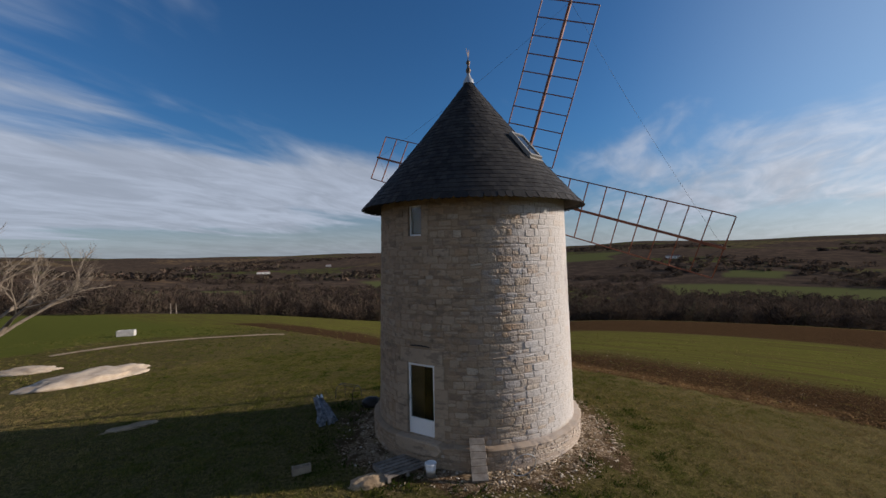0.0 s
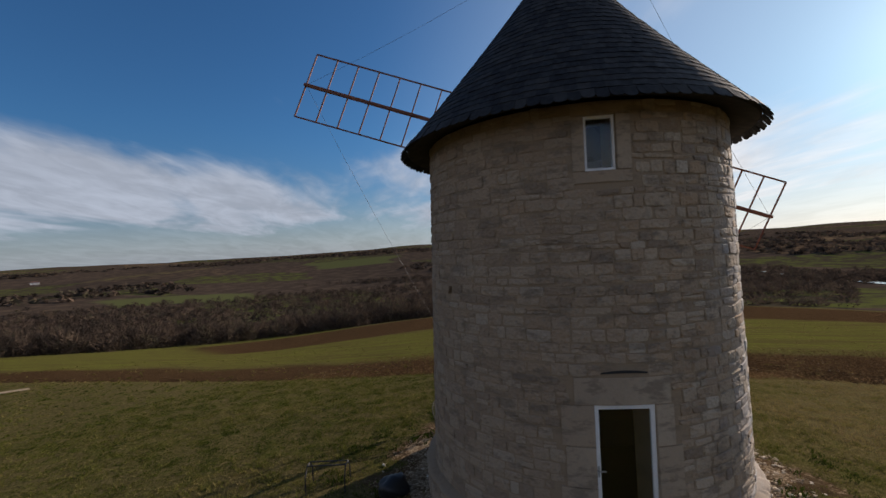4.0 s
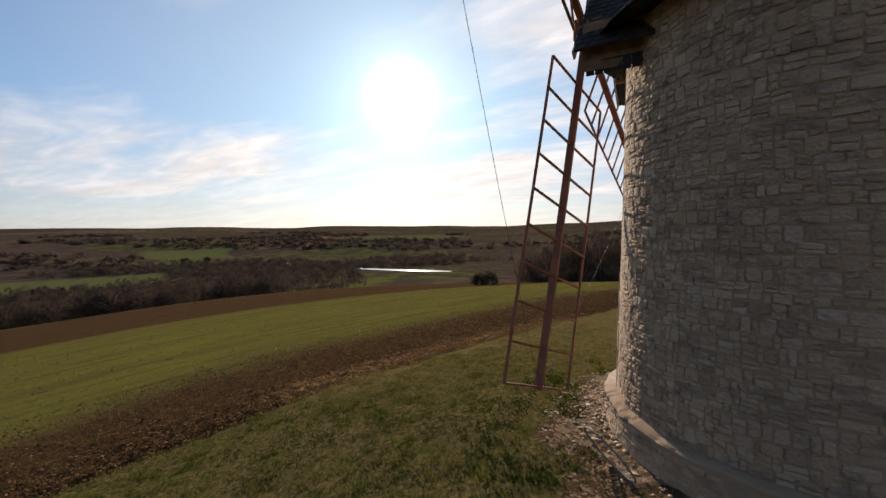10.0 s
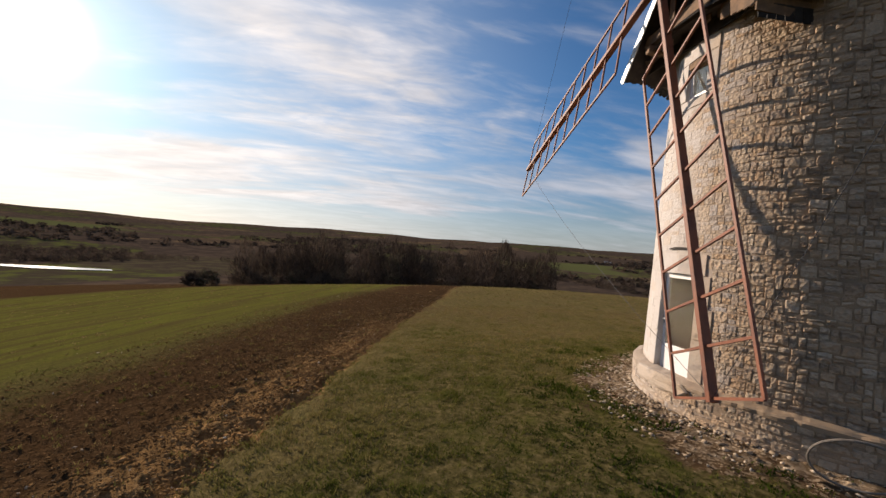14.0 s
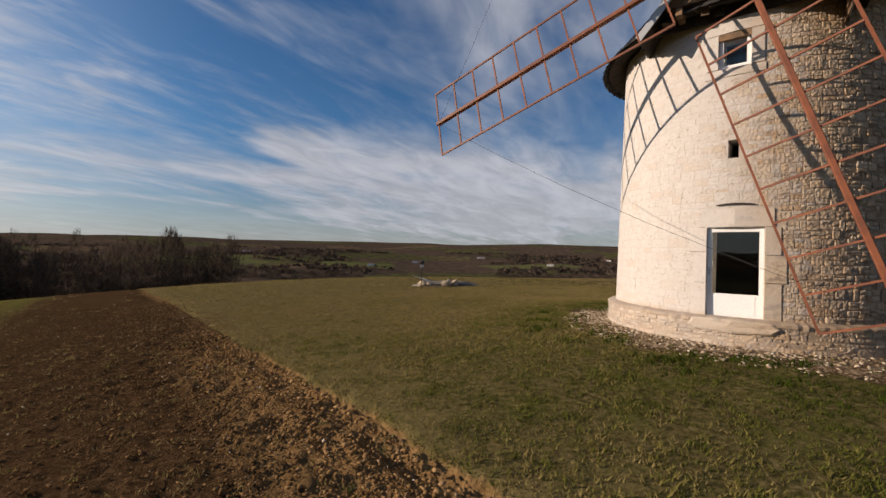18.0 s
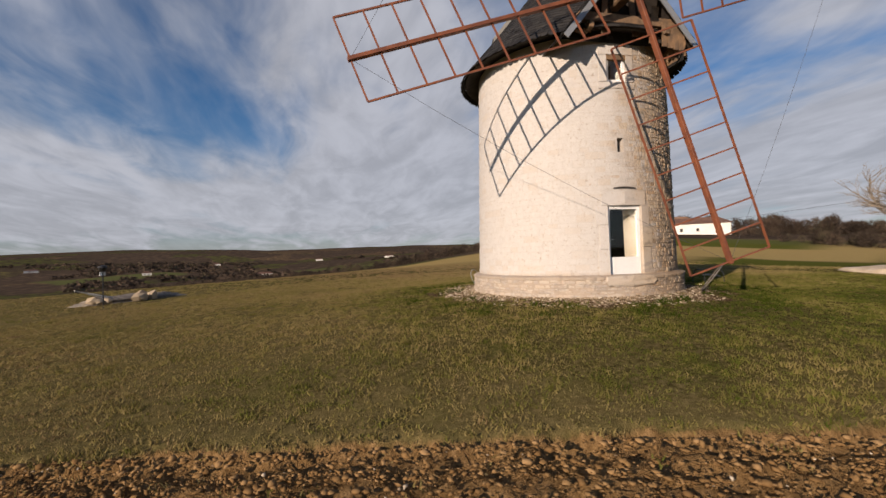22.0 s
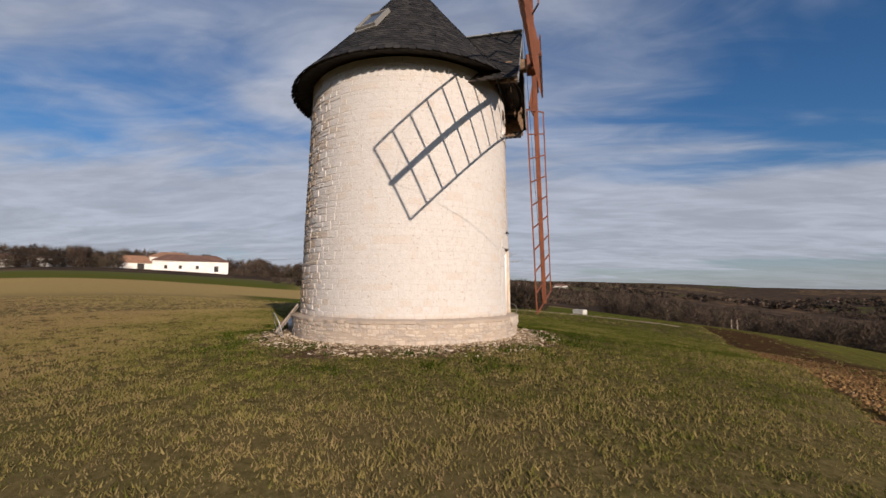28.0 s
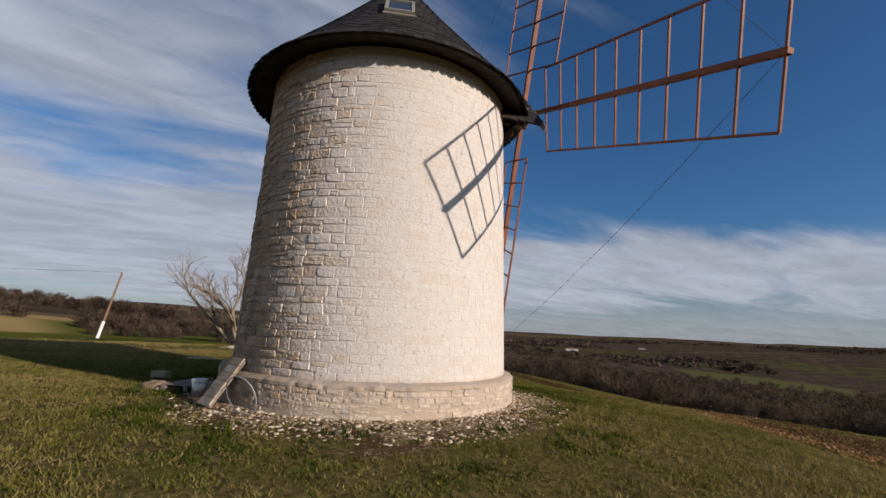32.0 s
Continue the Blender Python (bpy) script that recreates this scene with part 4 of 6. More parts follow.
glazed("sail_door", "glazed_door", 0.20, 0.52, "white door with one large pane above a panel", bar=0.10)
glazed("yard_door", "glazed_door", 0.16, 0.46, "white narrow door with a tall pane", bar=0.075)
glazed("sail_window", "window", 0.13, 0.0, "small white-framed window set deep in the wall", False, 0.09)
glazed("yard_window", "window", 0.13, 0.0, "small white-framed window", False, 0.05)
m, w, h = opening_frame("sail_window", 0.10)
part("roller_box", cube(-w / 2, w / 2, -0.08, 0.06, h - 0.14, h - 0.005), M["timber"], mill, "brown timber head board", m)
for where in ("sail_door", "yard_door"):
    mid, w, z0, z1 = OPEN[where]
    bm = bmesh.new()
    v, f = stone_at(radial(PLINTH_R), PLINTH_R, mid - 0.24, mid + 0.24, -0.30 if where == "sail_door" else -0.36, z0 - 0.004, 0.06, 0.03, -0.75, random.Random(5), 0.012)
    part("door_step", mesh_of("door_step", v, f, M["dressed"]), None, mill, "worn stone threshold")
    r = wall_r(z1 + 0.5)
    zs = 2.53 if where == "sail_door" else 2.70
    # the slot's inner shade is painted as a dark strip on the wall face
    part("relieving_slot", mesh_of("relieving_slot", [on_wall(mid + 0.36 / r * (k / 2 - 1), z - 0.035 * (k / 2 - 1) ** 2 * (1 if z > zs else 0.4), o) for o in (0.016, 0.010) for z in (zs - 0.025, zs + 0.022) for k in range(5)], [(k, k + 1, k + 6, k + 5) for k in range(4)], M["dark"]), None, wall)

# ---- roof ----
roof = part("roof", lathe([(0.02, APEX_Z - 0.03), (roof_r(10.2) - 0.05, 10.2), (roof_r(9) - 0.05, 9.0), (roof_r(8) - 0.05, 8.0), (EAVE_R - 0.06, EAVE_Z + 0.05), (EAVE_R - 0.10, EAVE_Z + 0.01), (3.0, EAVE_Z + 0.20), (3.0, EAVE_Z + 0.34)], 96), M["dark_boards"], mill, "dark slate cone with scalloped eaves")


def slate_verts(place, u0, u1, s0, s1, lift):
    """A thin slate with clipped lower corners: u across, s up the slope."""
    c = (u1 - u0) * 0.30
    top = [place(u0, s1, 0.004), place(u0, s0 + c * 0.7, lift), place(u0 + c, s0, lift), place(u1 - c, s0, lift), place(u1, s0 + c * 0.7, lift), place(u1, s1, 0.004)]
    low = [place(u0, s0 + c * 0.7, lift - 0.012), place(u0 + c, s0, lift - 0.012), place(u1 - c, s0, lift - 0.012), place(u1, s0 + c * 0.7, lift - 0.012)]
    return top + low, [(0, 1, 2, 3, 4, 5), (1, 6, 7, 2), (2, 7, 8, 3), (3, 8, 9, 4)]


SLOPE = math.atan2(APEX_Z - EAVE_Z, EAVE_R)


def on_roof(az, z, out):
    r = roof_r(z) + out * math.sin(SLOPE)
    return Vector((r * math.cos(az), r * math.sin(az), z + out * math.cos(SLOPE)))


def slate_roof():
    rng = random.Random(21)
    verts, faces, z, row, count = [], [], EAVE_Z - 0.015, 0, 0
    step = 0.135
    while z < APEX_Z - 0.12:
        n = max(9, int(2 * math.pi * roof_r(z) / 0.205))
        for k in range(n):
            a0 = 2 * math.pi * (k + 0.5 * (row % 2) + rng.uniform(-0.05, 0.05)) / n
            a1 = a0 + 2 * math.pi / n * 0.985
            dz = rng.uniform(-0.008, 0.008)
            v, f = slate_verts(on_roof, a0, a1, z + dz, min(z + 2.1 * step, APEX_Z - 0.02), 0.020 + rng.uniform(0, 0.009))
            if count < 300 and 3.4 < a0 % (2 * math.pi) < 6.0 and row < 7:
                count += 1
                part("slate", mesh_of("slate", v, f, M["slate_piece"]), None, roof)
            else:
                o = len(verts)
                verts += v
                faces += [tuple(o + i for i in q) for q in f]
        z += step
        row += 1
    tagged(part("slating", mesh_of("slating", verts, faces, M["slate"]), None, roof), kind="stuff")


slate_roof()


def eave_slates():
    """Round-ended slates hanging past the eaves, on one shared mesh."""
    edge = [(-0.098, -0.10), (-0.098, 0.055), (-0.085, 0.085), (-0.05, 0.108), (0, 0.118), (0.05, 0.108), (0.085, 0.085), (0.098, 0.055), (0.098, -0.10)]
    k = len(edge)
    v = [(x, y, h) for h in (0.0, 0.013) for x, y in edge]
    f = [tuple(range(k - 1, -1, -1)), tuple(range(k, 2 * k))] + [(i, (i + 1) % k, k + (i + 1) % k, k + i) for i in range(k)]
    me = mesh_of("eave_slate", v, f, M["slate_piece"])
    drop = Vector((EAVE_R, 0, -(APEX_Z - EAVE_Z))).normalized()
    rng = random.Random(17)
    n = 118
    for i in range(n):
        a = 2 * math.pi * (i + rng.uniform(-0.08, 0.08)) / n
        if abs((a - FRONT_AZ + math.pi) % (2 * math.pi) - math.pi) < 0.44:
            continue
        turn = Matrix.Rotation(a, 3, "Z")
        down, across = turn @ drop, turn @ Vector((0, -1, 0))
        up = across.cross(down)
        if up.z < 0:
            across, up = -across, -up
        m = Matrix((across, down, up)).transposed().to_4x4()
        m.translation = on_roof(a, EAVE_Z, 0.012 + 0.010 * (i % 2) + rng.uniform(0, 0.006)) + down * rng.uniform(-0.012, 0.012)
        part("eave_slate", me, None, roof, m=m)


FRONT_AZ = FRONT
eave_slates()

# ---- gabled hood over the windshaft ----
HOOD_Z, HOOD_F, HOOD_S, HOOD_LOW = 9.10, 3.78, 2.09, 6.60
hood = thing("hood", (0, 0, 0), 0)
hood.parent = mill
tagged(hood, "slated gable hood with torn boarding")
HOOD_SLOPE = math.atan2(HOOD_Z - HOOD_LOW, HOOD_S)


def hood_at(sign):
    up = (FWD * 0 + SIDE * sign * math.sin(HOOD_SLOPE) + Vector((0, 0, math.cos(HOOD_SLOPE))))

    def at(f, s, out):
        t = s / math.sin(HOOD_SLOPE)
        side = (HOOD_Z - HOOD_LOW - s) / (HOOD_Z - HOOD_LOW) * HOOD_S
        return FWD * f + SIDE * sign * side + Vector((0, 0, HOOD_LOW + s)) + up * out

    return at


for sign in (-1, 1):
    at = hood_at(sign)
    v = [at(f, s, o) for o in (-0.04, 0.0) for f, s in ((1.2, 0.0), (HOOD_F, 0.0), (HOOD_F, HOOD_Z - HOOD_LOW), (1.2, HOOD_Z - HOOD_LOW))]
    deck = part("hood_deck", mesh_of("hood_deck", v, [(0, 1, 2, 3), (4, 5, 6, 7), (0, 1, 5, 4), (1, 2, 6, 5), (2, 3, 7, 6), (3, 0, 4, 7)], M["dark_boards"]), None, hood)
    rng, s, row = random.Random(31 + sign), -0.03, 0
    while s < HOOD_Z - HOOD_LOW - 0.05:
        f = 1.3 + 0.1 * (row % 2)
        while f < HOOD_F - 0.05:
            p = at(f, s, 0)
            if math.hypot(p.x, p.y) > roof_r(p.z) - 0.45:
                part("slate", mesh_of("slate", *slate_verts(at, f, min(f + 0.2, HOOD_F + 0.02), s, min(s + 0.26, HOOD_Z - HOOD_LOW), 0.022 + rng.uniform(0, 0.008)), M["slate_piece"]), None, deck)
            f += 0.205
        s += 0.13
        row += 1
    part("barge_board", mesh_of("barge_board", [at(f, s, o) for f in (HOOD_F, HOOD_F + 0.03) for s, o in ((-0.02, 0.0), (-0.02, -0.16), (2.5, -0.16), (2.5, 0.0))], [(0, 1, 2, 3), (4, 5, 6, 7), (0, 1, 5, 4), (1, 2, 6, 5), (2, 3, 7, 6), (3, 0, 4, 7)], M["zinc"]), None, hood, "grey metal-clad barge board")
part("ridge_cap", beam(FWD * 1.9 + Vector((0, 0, HOOD_Z + 0.05)), FWD * (HOOD_F + 0.03) + Vector((0, 0, HOOD_Z + 0.05)), 0.22, 0.05, (0, 0, 1), 0.015), M["zinc"], hood, "zinc ridge capping")
rng = random.Random(41)
for k in range(15):
    s = -1.9 + 0.26 * k
    top = HOOD_Z - 0.12 - abs(s + 0.1) * math.tan(HOOD_SLOPE)
    low = 6.72 + rng.uniform(-0.05, 0.25)
    if top - low < 0.15 or (abs(s) < 0.3 and rng.random() < 0.7):
        continue
    f = 3.40 + rng.uniform(-0.06, 0.10)
    a, b = FWD * f + SIDE * s + Vector((0, 0, low)), FWD * (f + rng.uniform(-0.1, 0.12)) + SIDE * (s + rng.uniform(-0.12, 0.12)) + Vector((0, 0, top - rng.uniform(0, 0.5)))
    part("gable_board", beam(a, b, rng.uniform(0.16, 0.24), 0.025, FWD), M["timber"] if rng.random() < 0.45 else M["dark_boards"], hood)
# dark sheet painted for the shade inside the open hood
part("gable_back", mesh_of("gable_back", [FWD * 3.2 + SIDE * s + Vector((0, 0, z)) for s, z in ((-1.9, 6.75), (1.9, 6.75), (0, 9.0))] + [FWD * 3.16 + SIDE * s + Vector((0, 0, z)) for s, z in ((-1.9, 6.75), (1.9, 6.75), (0, 9.0))], [(0, 1, 2), (3, 5, 4), (0, 1, 4, 3), (1, 2, 5, 4), (2, 0, 3, 5)], M["dark_boards"]), None, hood)
# boarded cheek on the west side, hanging under the hood
for k in range(6):
    z = 6.34 + 0.15 * k
    part("cheek_board", beam(FWD * 2.55 + SIDE * -1.72 + Vector((0, 0, z)), FWD * 3.70 + SIDE * (-1.78 + 0.03 * (k % 2)) + Vector((0, 0, z + 0.02)), 0.03, 0.145, (0, 0, 1)), M["timber"], hood)
for k in range(4):
    s = -1.70 + 0.17 * k
    part("cheek_board", beam(FWD * (3.66 - 0.03 * k) + SIDE * s + Vector((0, 0, 6.42 + 0.05 * k)), FWD * 3.62 + SIDE * (s + 0.03) + Vector((0, 0, 7.25)), 0.03, 0.16, SIDE), M["timber"], hood)
for k in range(7):
    f = 2.6 + 0.16 * k
    part("hanging_slate", beam(FWD * f + SIDE * -1.76 + Vector((0, 0, 6.20)), FWD * (f + 0.01) + SIDE * -1.75 + Vector((0, 0, 6.46)), 0.15, 0.012, SIDE), M["slate_piece"], hood)
for s in (-1.2, 1.2):
    part("bearer", beam(FWD * 2.7 + SIDE * s + Vector((0, 0, 6.98)), FWD * 3.7 + SIDE * s + Vector((0, 0, 6.98)), 0.14, 0.18, (0, 0, 1), 0.01), M["timber"], hood)
part("bearer", beam(FWD * 3.5 + SIDE * -1.5 + Vector((0, 0, 7.25)), FWD * 3.5 + SIDE * 1.5 + Vector((0, 0, 7.25)), 0.2, 0.24, (0, 0, 1), 0.01), M["timber"], hood)

# ---- skylight ----
m_sky = Matrix.Translation(on_roof(radians(-43.2), 8.72, 0.06)) @ Euler((0, 0, radians(-43.2 + 90))).to_matrix().to_4x4() @ Euler((SLOPE, 0, 0)).to_matrix().to_4x4()
sky_win = part("skylight", box(box(box(box(bmesh.new(), -0.36, -0.28, -0.56, 0.56, -0.05, 0.07), 0.28, 0.36, -0.56, 0.56, -0.05, 0.07), -0.28, 0.28, 0.48, 0.56, -0.05, 0.068), -0.28, 0.28, -0.56, -0.48, -0.05, 0.068), M["dark_zinc"], mill, "dark grey metal roof window", m_sky)
part("pane", cube(-0.28, 0.28, -0.48, 0.48, 0.02, 0.035), M["roof_glass"], sky_win)
part("flashing", cube(-0.40, 0.40, -0.66, -0.57, -0.03, 0.0), M["dark_zinc"], sky_win)

# ---- finial ----
part("roof_cap", lathe([(0.20, APEX_Z - 0.18), (0.17, APEX_Z - 0.05), (0.09, APEX_Z + 0.06), (0.05, APEX_Z + 0.20)], 16), M["zinc"], mill, "zinc cap of the roof", smooth=True)
finial = part("finial", lathe([(0.05, APEX_Z + 0.18), (0.05, APEX_Z + 0.20), (0.085, APEX_Z + 0.26), (0.09, APEX_Z + 0.33), (0.05, APEX_Z + 0.40), (0.035, APEX_Z + 0.50), (0.07, APEX_Z + 0.56), (0.07, APEX_Z + 0.62), (0.02, APEX_Z + 0.68), (0.018, APEX_Z + 0.78), (0, APEX_Z + 0.78)], 16), M["bronze"], mill, "turned dark metal finial", smooth=True)
body = [(-0.17, 0.10), (-0.20, 0.24), (-0.12, 0.19), (-0.05, 0.13), (0.05, 0.15), (0.08, 0.27), (0.13, 0.31), (0.15, 0.26), (0.19, 0.24), (0.14, 0.21), (0.12, 0.08), (0.05, 0.0), (0.015, -0.05), (-0.015, -0.05), (-0.06, 0.01)]
part("weathercock", mesh_of("weathercock", [Vector((x * 0.35, x * 0.94 + e * 0.37, APEX_Z + 0.80 + z)) for e in (-0.02, 0.02) for x, z in body], [tuple(range(15)), tuple(range(29, 14, -1))] + [(k, (k + 1) % 15, 15 + (k + 1) % 15, 15 + k) for k in range(15)], M["bronze"]), None, finial, "dark metal weather vane figure")

# ---- sails ----
HUB = FWD * 4.15 + SIDE * 0.19 + Vector((0, 0, 7.87))
AXLE = (FWD + Vector((0, 0, 0.029))).normalized()
ACROSS = (SIDE - AXLE * SIDE.dot(AXLE)).normalized()
RISE = AXLE.cross(ACROSS) * -1
if RISE.z < 0:
    RISE = -RISE
LEAN = radians(18.66)
TIP, ROOT, HALF, PITCH = 7.97, 1.41, 1.162, radians(11.7)


def sail_axes(k):
    """The outward and the sideways direction of sail k: 0 up, 1 right as seen from behind, 2 down, 3 left."""
    a = LEAN + k * math.pi / 2
    out = math.cos(a) * RISE + math.sin(a) * ACROSS
    side = math.cos(a) * ACROSS - math.sin(a) * RISE
    return out, side


def make_sail(k):
    out, side = sail_axes(k)
    w = math.cos(PITCH) * side + math.sin(PITCH) * PITCH_SIGN * AXLE
    sail = new("sail", finish("stock", beam(HUB + out * 0.1, HUB + out * (TIP + 0.06), 0.10, 0.15, AXLE, 0.01), M["rust"]))
    sail.parent = mill
    for s in (-1, 1):
        part("rail", beam(HUB + out * ROOT + w * s * HALF, HUB + out * TIP + w * s * HALF, 0.045, 0.045, AXLE), M["rust"], sail)
    for i in range(10):
        r = ROOT + (TIP - ROOT) * i / 9
        part("rung", beam(HUB + out * r - w * HALF, HUB + out * r + w * HALF, 0.04, 0.04, out), M["rust"], sail)
    return sail


PITCH_SIGN = 1
for k in range(4):
    make_sail(k)
for k in range(4):
    a, b = HUB + sail_axes(k)[0] * TIP, HUB + sail_axes((k + 1) % 4)[0] * TIP
    sag = [a.lerp(b, f) - Vector((0, 0, 0.25 * 4 * f * (1 - f))) for f in (0, 0.2, 0.4, 0.6, 0.8, 1)]
    part("tie_cable", tube(sag, 0.0045, 5), M["rope"], mill)
part("axle", beam(HUB - AXLE * 3.6, HUB + AXLE * 0.25, 0.34, 0.34, (0, 0, 1), 0.04), M["timber"], mill, "squared timber windshaft")
part("poll_end", beam(HUB - AXLE * 0.22, HUB + AXLE * 0.22, 0.5, 0.5, RISE, 0.03), M["rust"], mill, "cast iron hub")

# ---- grass, clods and stones on the hilltop ----
def ground_height(x, y):
    return land(x, y)


M["blades"] = material("winter grass", lambda n: {"Base Color": n.ramp(n.attribute("tone"), (0.0, (0.036, 0.056, 0.008)), (0.35, (0.125, 0.130, 0.028)), (0.6, (0.225, 0.180, 0.066)), (0.85, (0.30, 0.230, 0.102)), (1.0, (0.24, 0.165, 0.085)))}, 1.0, spec=0.0)


def add_translucence(mat, share):
    t = mat.node_tree
    pr = next(n for n in t.nodes if n.type == "BSDF_PRINCIPLED")
    out = next(n for n in t.nodes if n.type == "OUTPUT_MATERIAL")
    tr, mx = t.nodes.new("ShaderNodeBsdfTranslucent"), t.nodes.new("ShaderNodeMixShader")
    t.links.new(pr.inputs["Base Color"].links[0].from_socket, tr.inputs[0])
    mx.inputs[0].default_value = share
    t.links.new(pr.outputs[0], mx.inputs[1]), t.links.new(tr.outputs[0], mx.inputs[2]), t.links.new(mx.outputs[0], out.inputs[0])


add_translucence(M["blades"], 0.26)


def scatter_blades(name, count, r0, r1, tall, wide, seed, label, keep, hue=0.0, each=9, patchy=True):
    """Tufts of single blades, each a bent triangle, leaning at random."""
    rs = np.random.RandomState(seed)
    tufts = count // each
    rr, aa = np.sqrt(rs.uniform(r0 * r0, r1 * r1, tufts)), rs.uniform(0, 2 * np.pi, tufts)
    xs, ys, luck = rr * np.cos(aa), rr * np.sin(aa), rs.uniform(0, 1, (2, tufts))
    rows = []
    for i in range(tufts):
        x, y = float(xs[i]), float(ys[i])
        if luck[0, i] > keep(x, y):
            continue
        big, mid = noise.noise((x * 0.3, y * 0.3, 11.0)), noise.noise((x * 1.4, y * 1.4, 17.0))
        if patchy and luck[1, i] < 0.16 - 0.6 * mid - 0.45 * noise.noise((x * 3.7, y * 3.7, 29.0)):
            continue
        az = math.degrees(math.atan2(y, x))
        # straw on the east and south, greener on the north side
        rows.append((x, y, ground_height(x, y) - 0.012, 1 + 0.4 * big + 0.4 * mid, 0.37 + hue + 0.26 * big - 0.18 * mid + 0.22 * noise.noise((x * 4.1, y * 4.1, 23.0)) + 0.08 * turned(az, 330, 90) + 0.16 * smooth(furrow(x, y), -1.6, -0.3) + 0.26 * turned(az, 290, 72) * smooth(math.hypot(x, y), 5, 11) + 0.36 * turned(az, 215, 50) * smooth(math.hypot(x, y), 8, 22) + 0.1 * turned(az, 2, 32) * smooth(furrow(x, y), -3.2, -0.6) - 0.10 * turned(az, 90, 50)))
    t = np.repeat(np.array(rows), each, axis=0)
    n = len(t)
    scale = np.repeat(rs.uniform(0.6, 1.3, n // each), each)
    h = tall * t[:, 3] * scale * rs.uniform(0.5, 1.2, n)
    w, a, b, lean = wide * rs.uniform(0.6, 1.3, n), *rs.uniform(0, 2 * np.pi, (2, n)), rs.uniform(0.2, 1.1, n)
    x, y, z = t[:, 0] + rs.normal(0, tall * 0.9, n), t[:, 1] + rs.normal(0, tall * 0.9, n), t[:, 2]
    dx, dy = np.cos(a) * w, np.sin(a) * w
    v = np.stack([np.column_stack([x - dx, y - dy, z]), np.column_stack([x + dx, y + dy, z]), np.column_stack([x + np.cos(b) * lean * h, y + np.sin(b) * lean * h, z + h])], axis=1)
    tones = np.clip(t[:, 4] + np.repeat(rs.uniform(-0.18, 0.20, n // each), each) + rs.uniform(-0.15, 0.16, n), 0, 1)
    me = bpy.data.meshes.new(name)
    me.vertices.add(3 * n), me.loops.add(3 * n), me.polygons.add(n)
    me.vertices.foreach_set("co", v.astype(np.float32).ravel())
    me.loops.foreach_set("vertex_index", np.arange(3 * n, dtype=np.int32))
    me.polygons.foreach_set("loop_start", np.arange(0, 3 * n, 3, dtype=np.int32))
    me.update()
    me.attributes.new("tone", "FLOAT", "POINT").data.foreach_set("value", np.repeat(tones.astype(np.float32), 3))
    me.materials.append(M["blades"])
    return tagged(new(name, me), label, "grass", kind="stuff")


def on_meadow(x, y):
    d, r = furrow(x, y), math.hypot(x, y)
    if r < 3.7:
        return 0
    field = turned(math.degrees(math.atan2(y, x)), 168, 23) * smooth(r + 4 * noise.noise((x * 0.12, y * 0.12, 5.0)), 36, 42)
    return (1 - field) * (1 - smooth(d, -0.06, 0.14)) * smooth(r + 1.1 * noise.noise((x * 0.9, y * 0.9, 1.0)), 4.1, 5.6) + 0.04


scatter_blades("grass", 1050000, 3.7, 20.0, 0.062, 0.011, 51, "short tufted winter grass, green and straw", on_meadow)
scatter_blades("grass", 420000, 20.0, 50.0, 0.075, 0.024, 52, "short tufted winter grass, green and straw", on_meadow)
scatter_blades("weeds", 16000, 4.1, 6.2, 0.09, 0.022, 55, "green broad-leaved weeds at the edge of the rubble", lambda x, y: 1.0 if noise.noise((x * 0.9, y * 0.9, 31.0)) > 0.12 and math.hypot(x, y) > 4.0 else 0.03, -0.5, 8, False)
scatter_blades("tall_grass", 5000, 5.0, 24.0, 0.26, 0.006, 53, "taller dry stalks standing in the meadow", lambda x, y: 0.9 if noise.noise((x * 0.22, y * 0.22, 21.0)) > 0.2 and furrow(x, y) < -1 and math.hypot(x, y) > 6 else 0.02 if furrow(x, y) < -1 else 0)
scatter_blades("tall_grass", 9000, 4.5, 12.0, 0.30, 0.005, 56, "tall dry stalks in a loose clump", lambda x, y: max(0.0, 1 - math.hypot(x - 2.2, y + 8.2) / 2.4) ** 1.5, 0.35)
scatter_blades("young_corn", 60000, 9.0, 48.0, 0.07, 0.012, 54, "rows of young green corn shoots on ploughed land", lambda x, y: smooth(furrow(x, y), 2.5, 9.0) * 0.9)


def lump(rng, size, flat=0.7):
    """A small uneven stone or clod of 20 faces."""
    t = (1 + 5**0.5) / 2
    base = [(-1, t, 0), (1, t, 0), (-1, -t, 0), (1, -t, 0), (0, -1, t), (0, 1, t), (0, -1, -t), (0, 1, -t), (t, 0, -1), (t, 0, 1), (-t, 0, -1), (-t, 0, 1)]
    tri = [(0, 11, 5), (0, 5, 1), (0, 1, 7), (0, 7, 10), (0, 10, 11), (1, 5, 9), (5, 11, 4), (11, 10, 2), (10, 7, 6), (7, 1, 8), (3, 9, 4), (3, 4, 2), (3, 2, 6), (3, 6, 8), (3, 8, 9), (4, 9, 5), (2, 4, 11), (6, 2, 10), (8, 6, 7), (9, 8, 1)]
    q = Euler((rng.uniform(0, 6), rng.uniform(0, 6), rng.uniform(0, 6))).to_matrix()
    out = []
    for p in base:
        v = q @ Vector(p) * (size / 1.9) * rng.uniform(0.5, 1.3)
        out.append(Vector((v.x, v.y, v.z * flat)))
    return out, tri


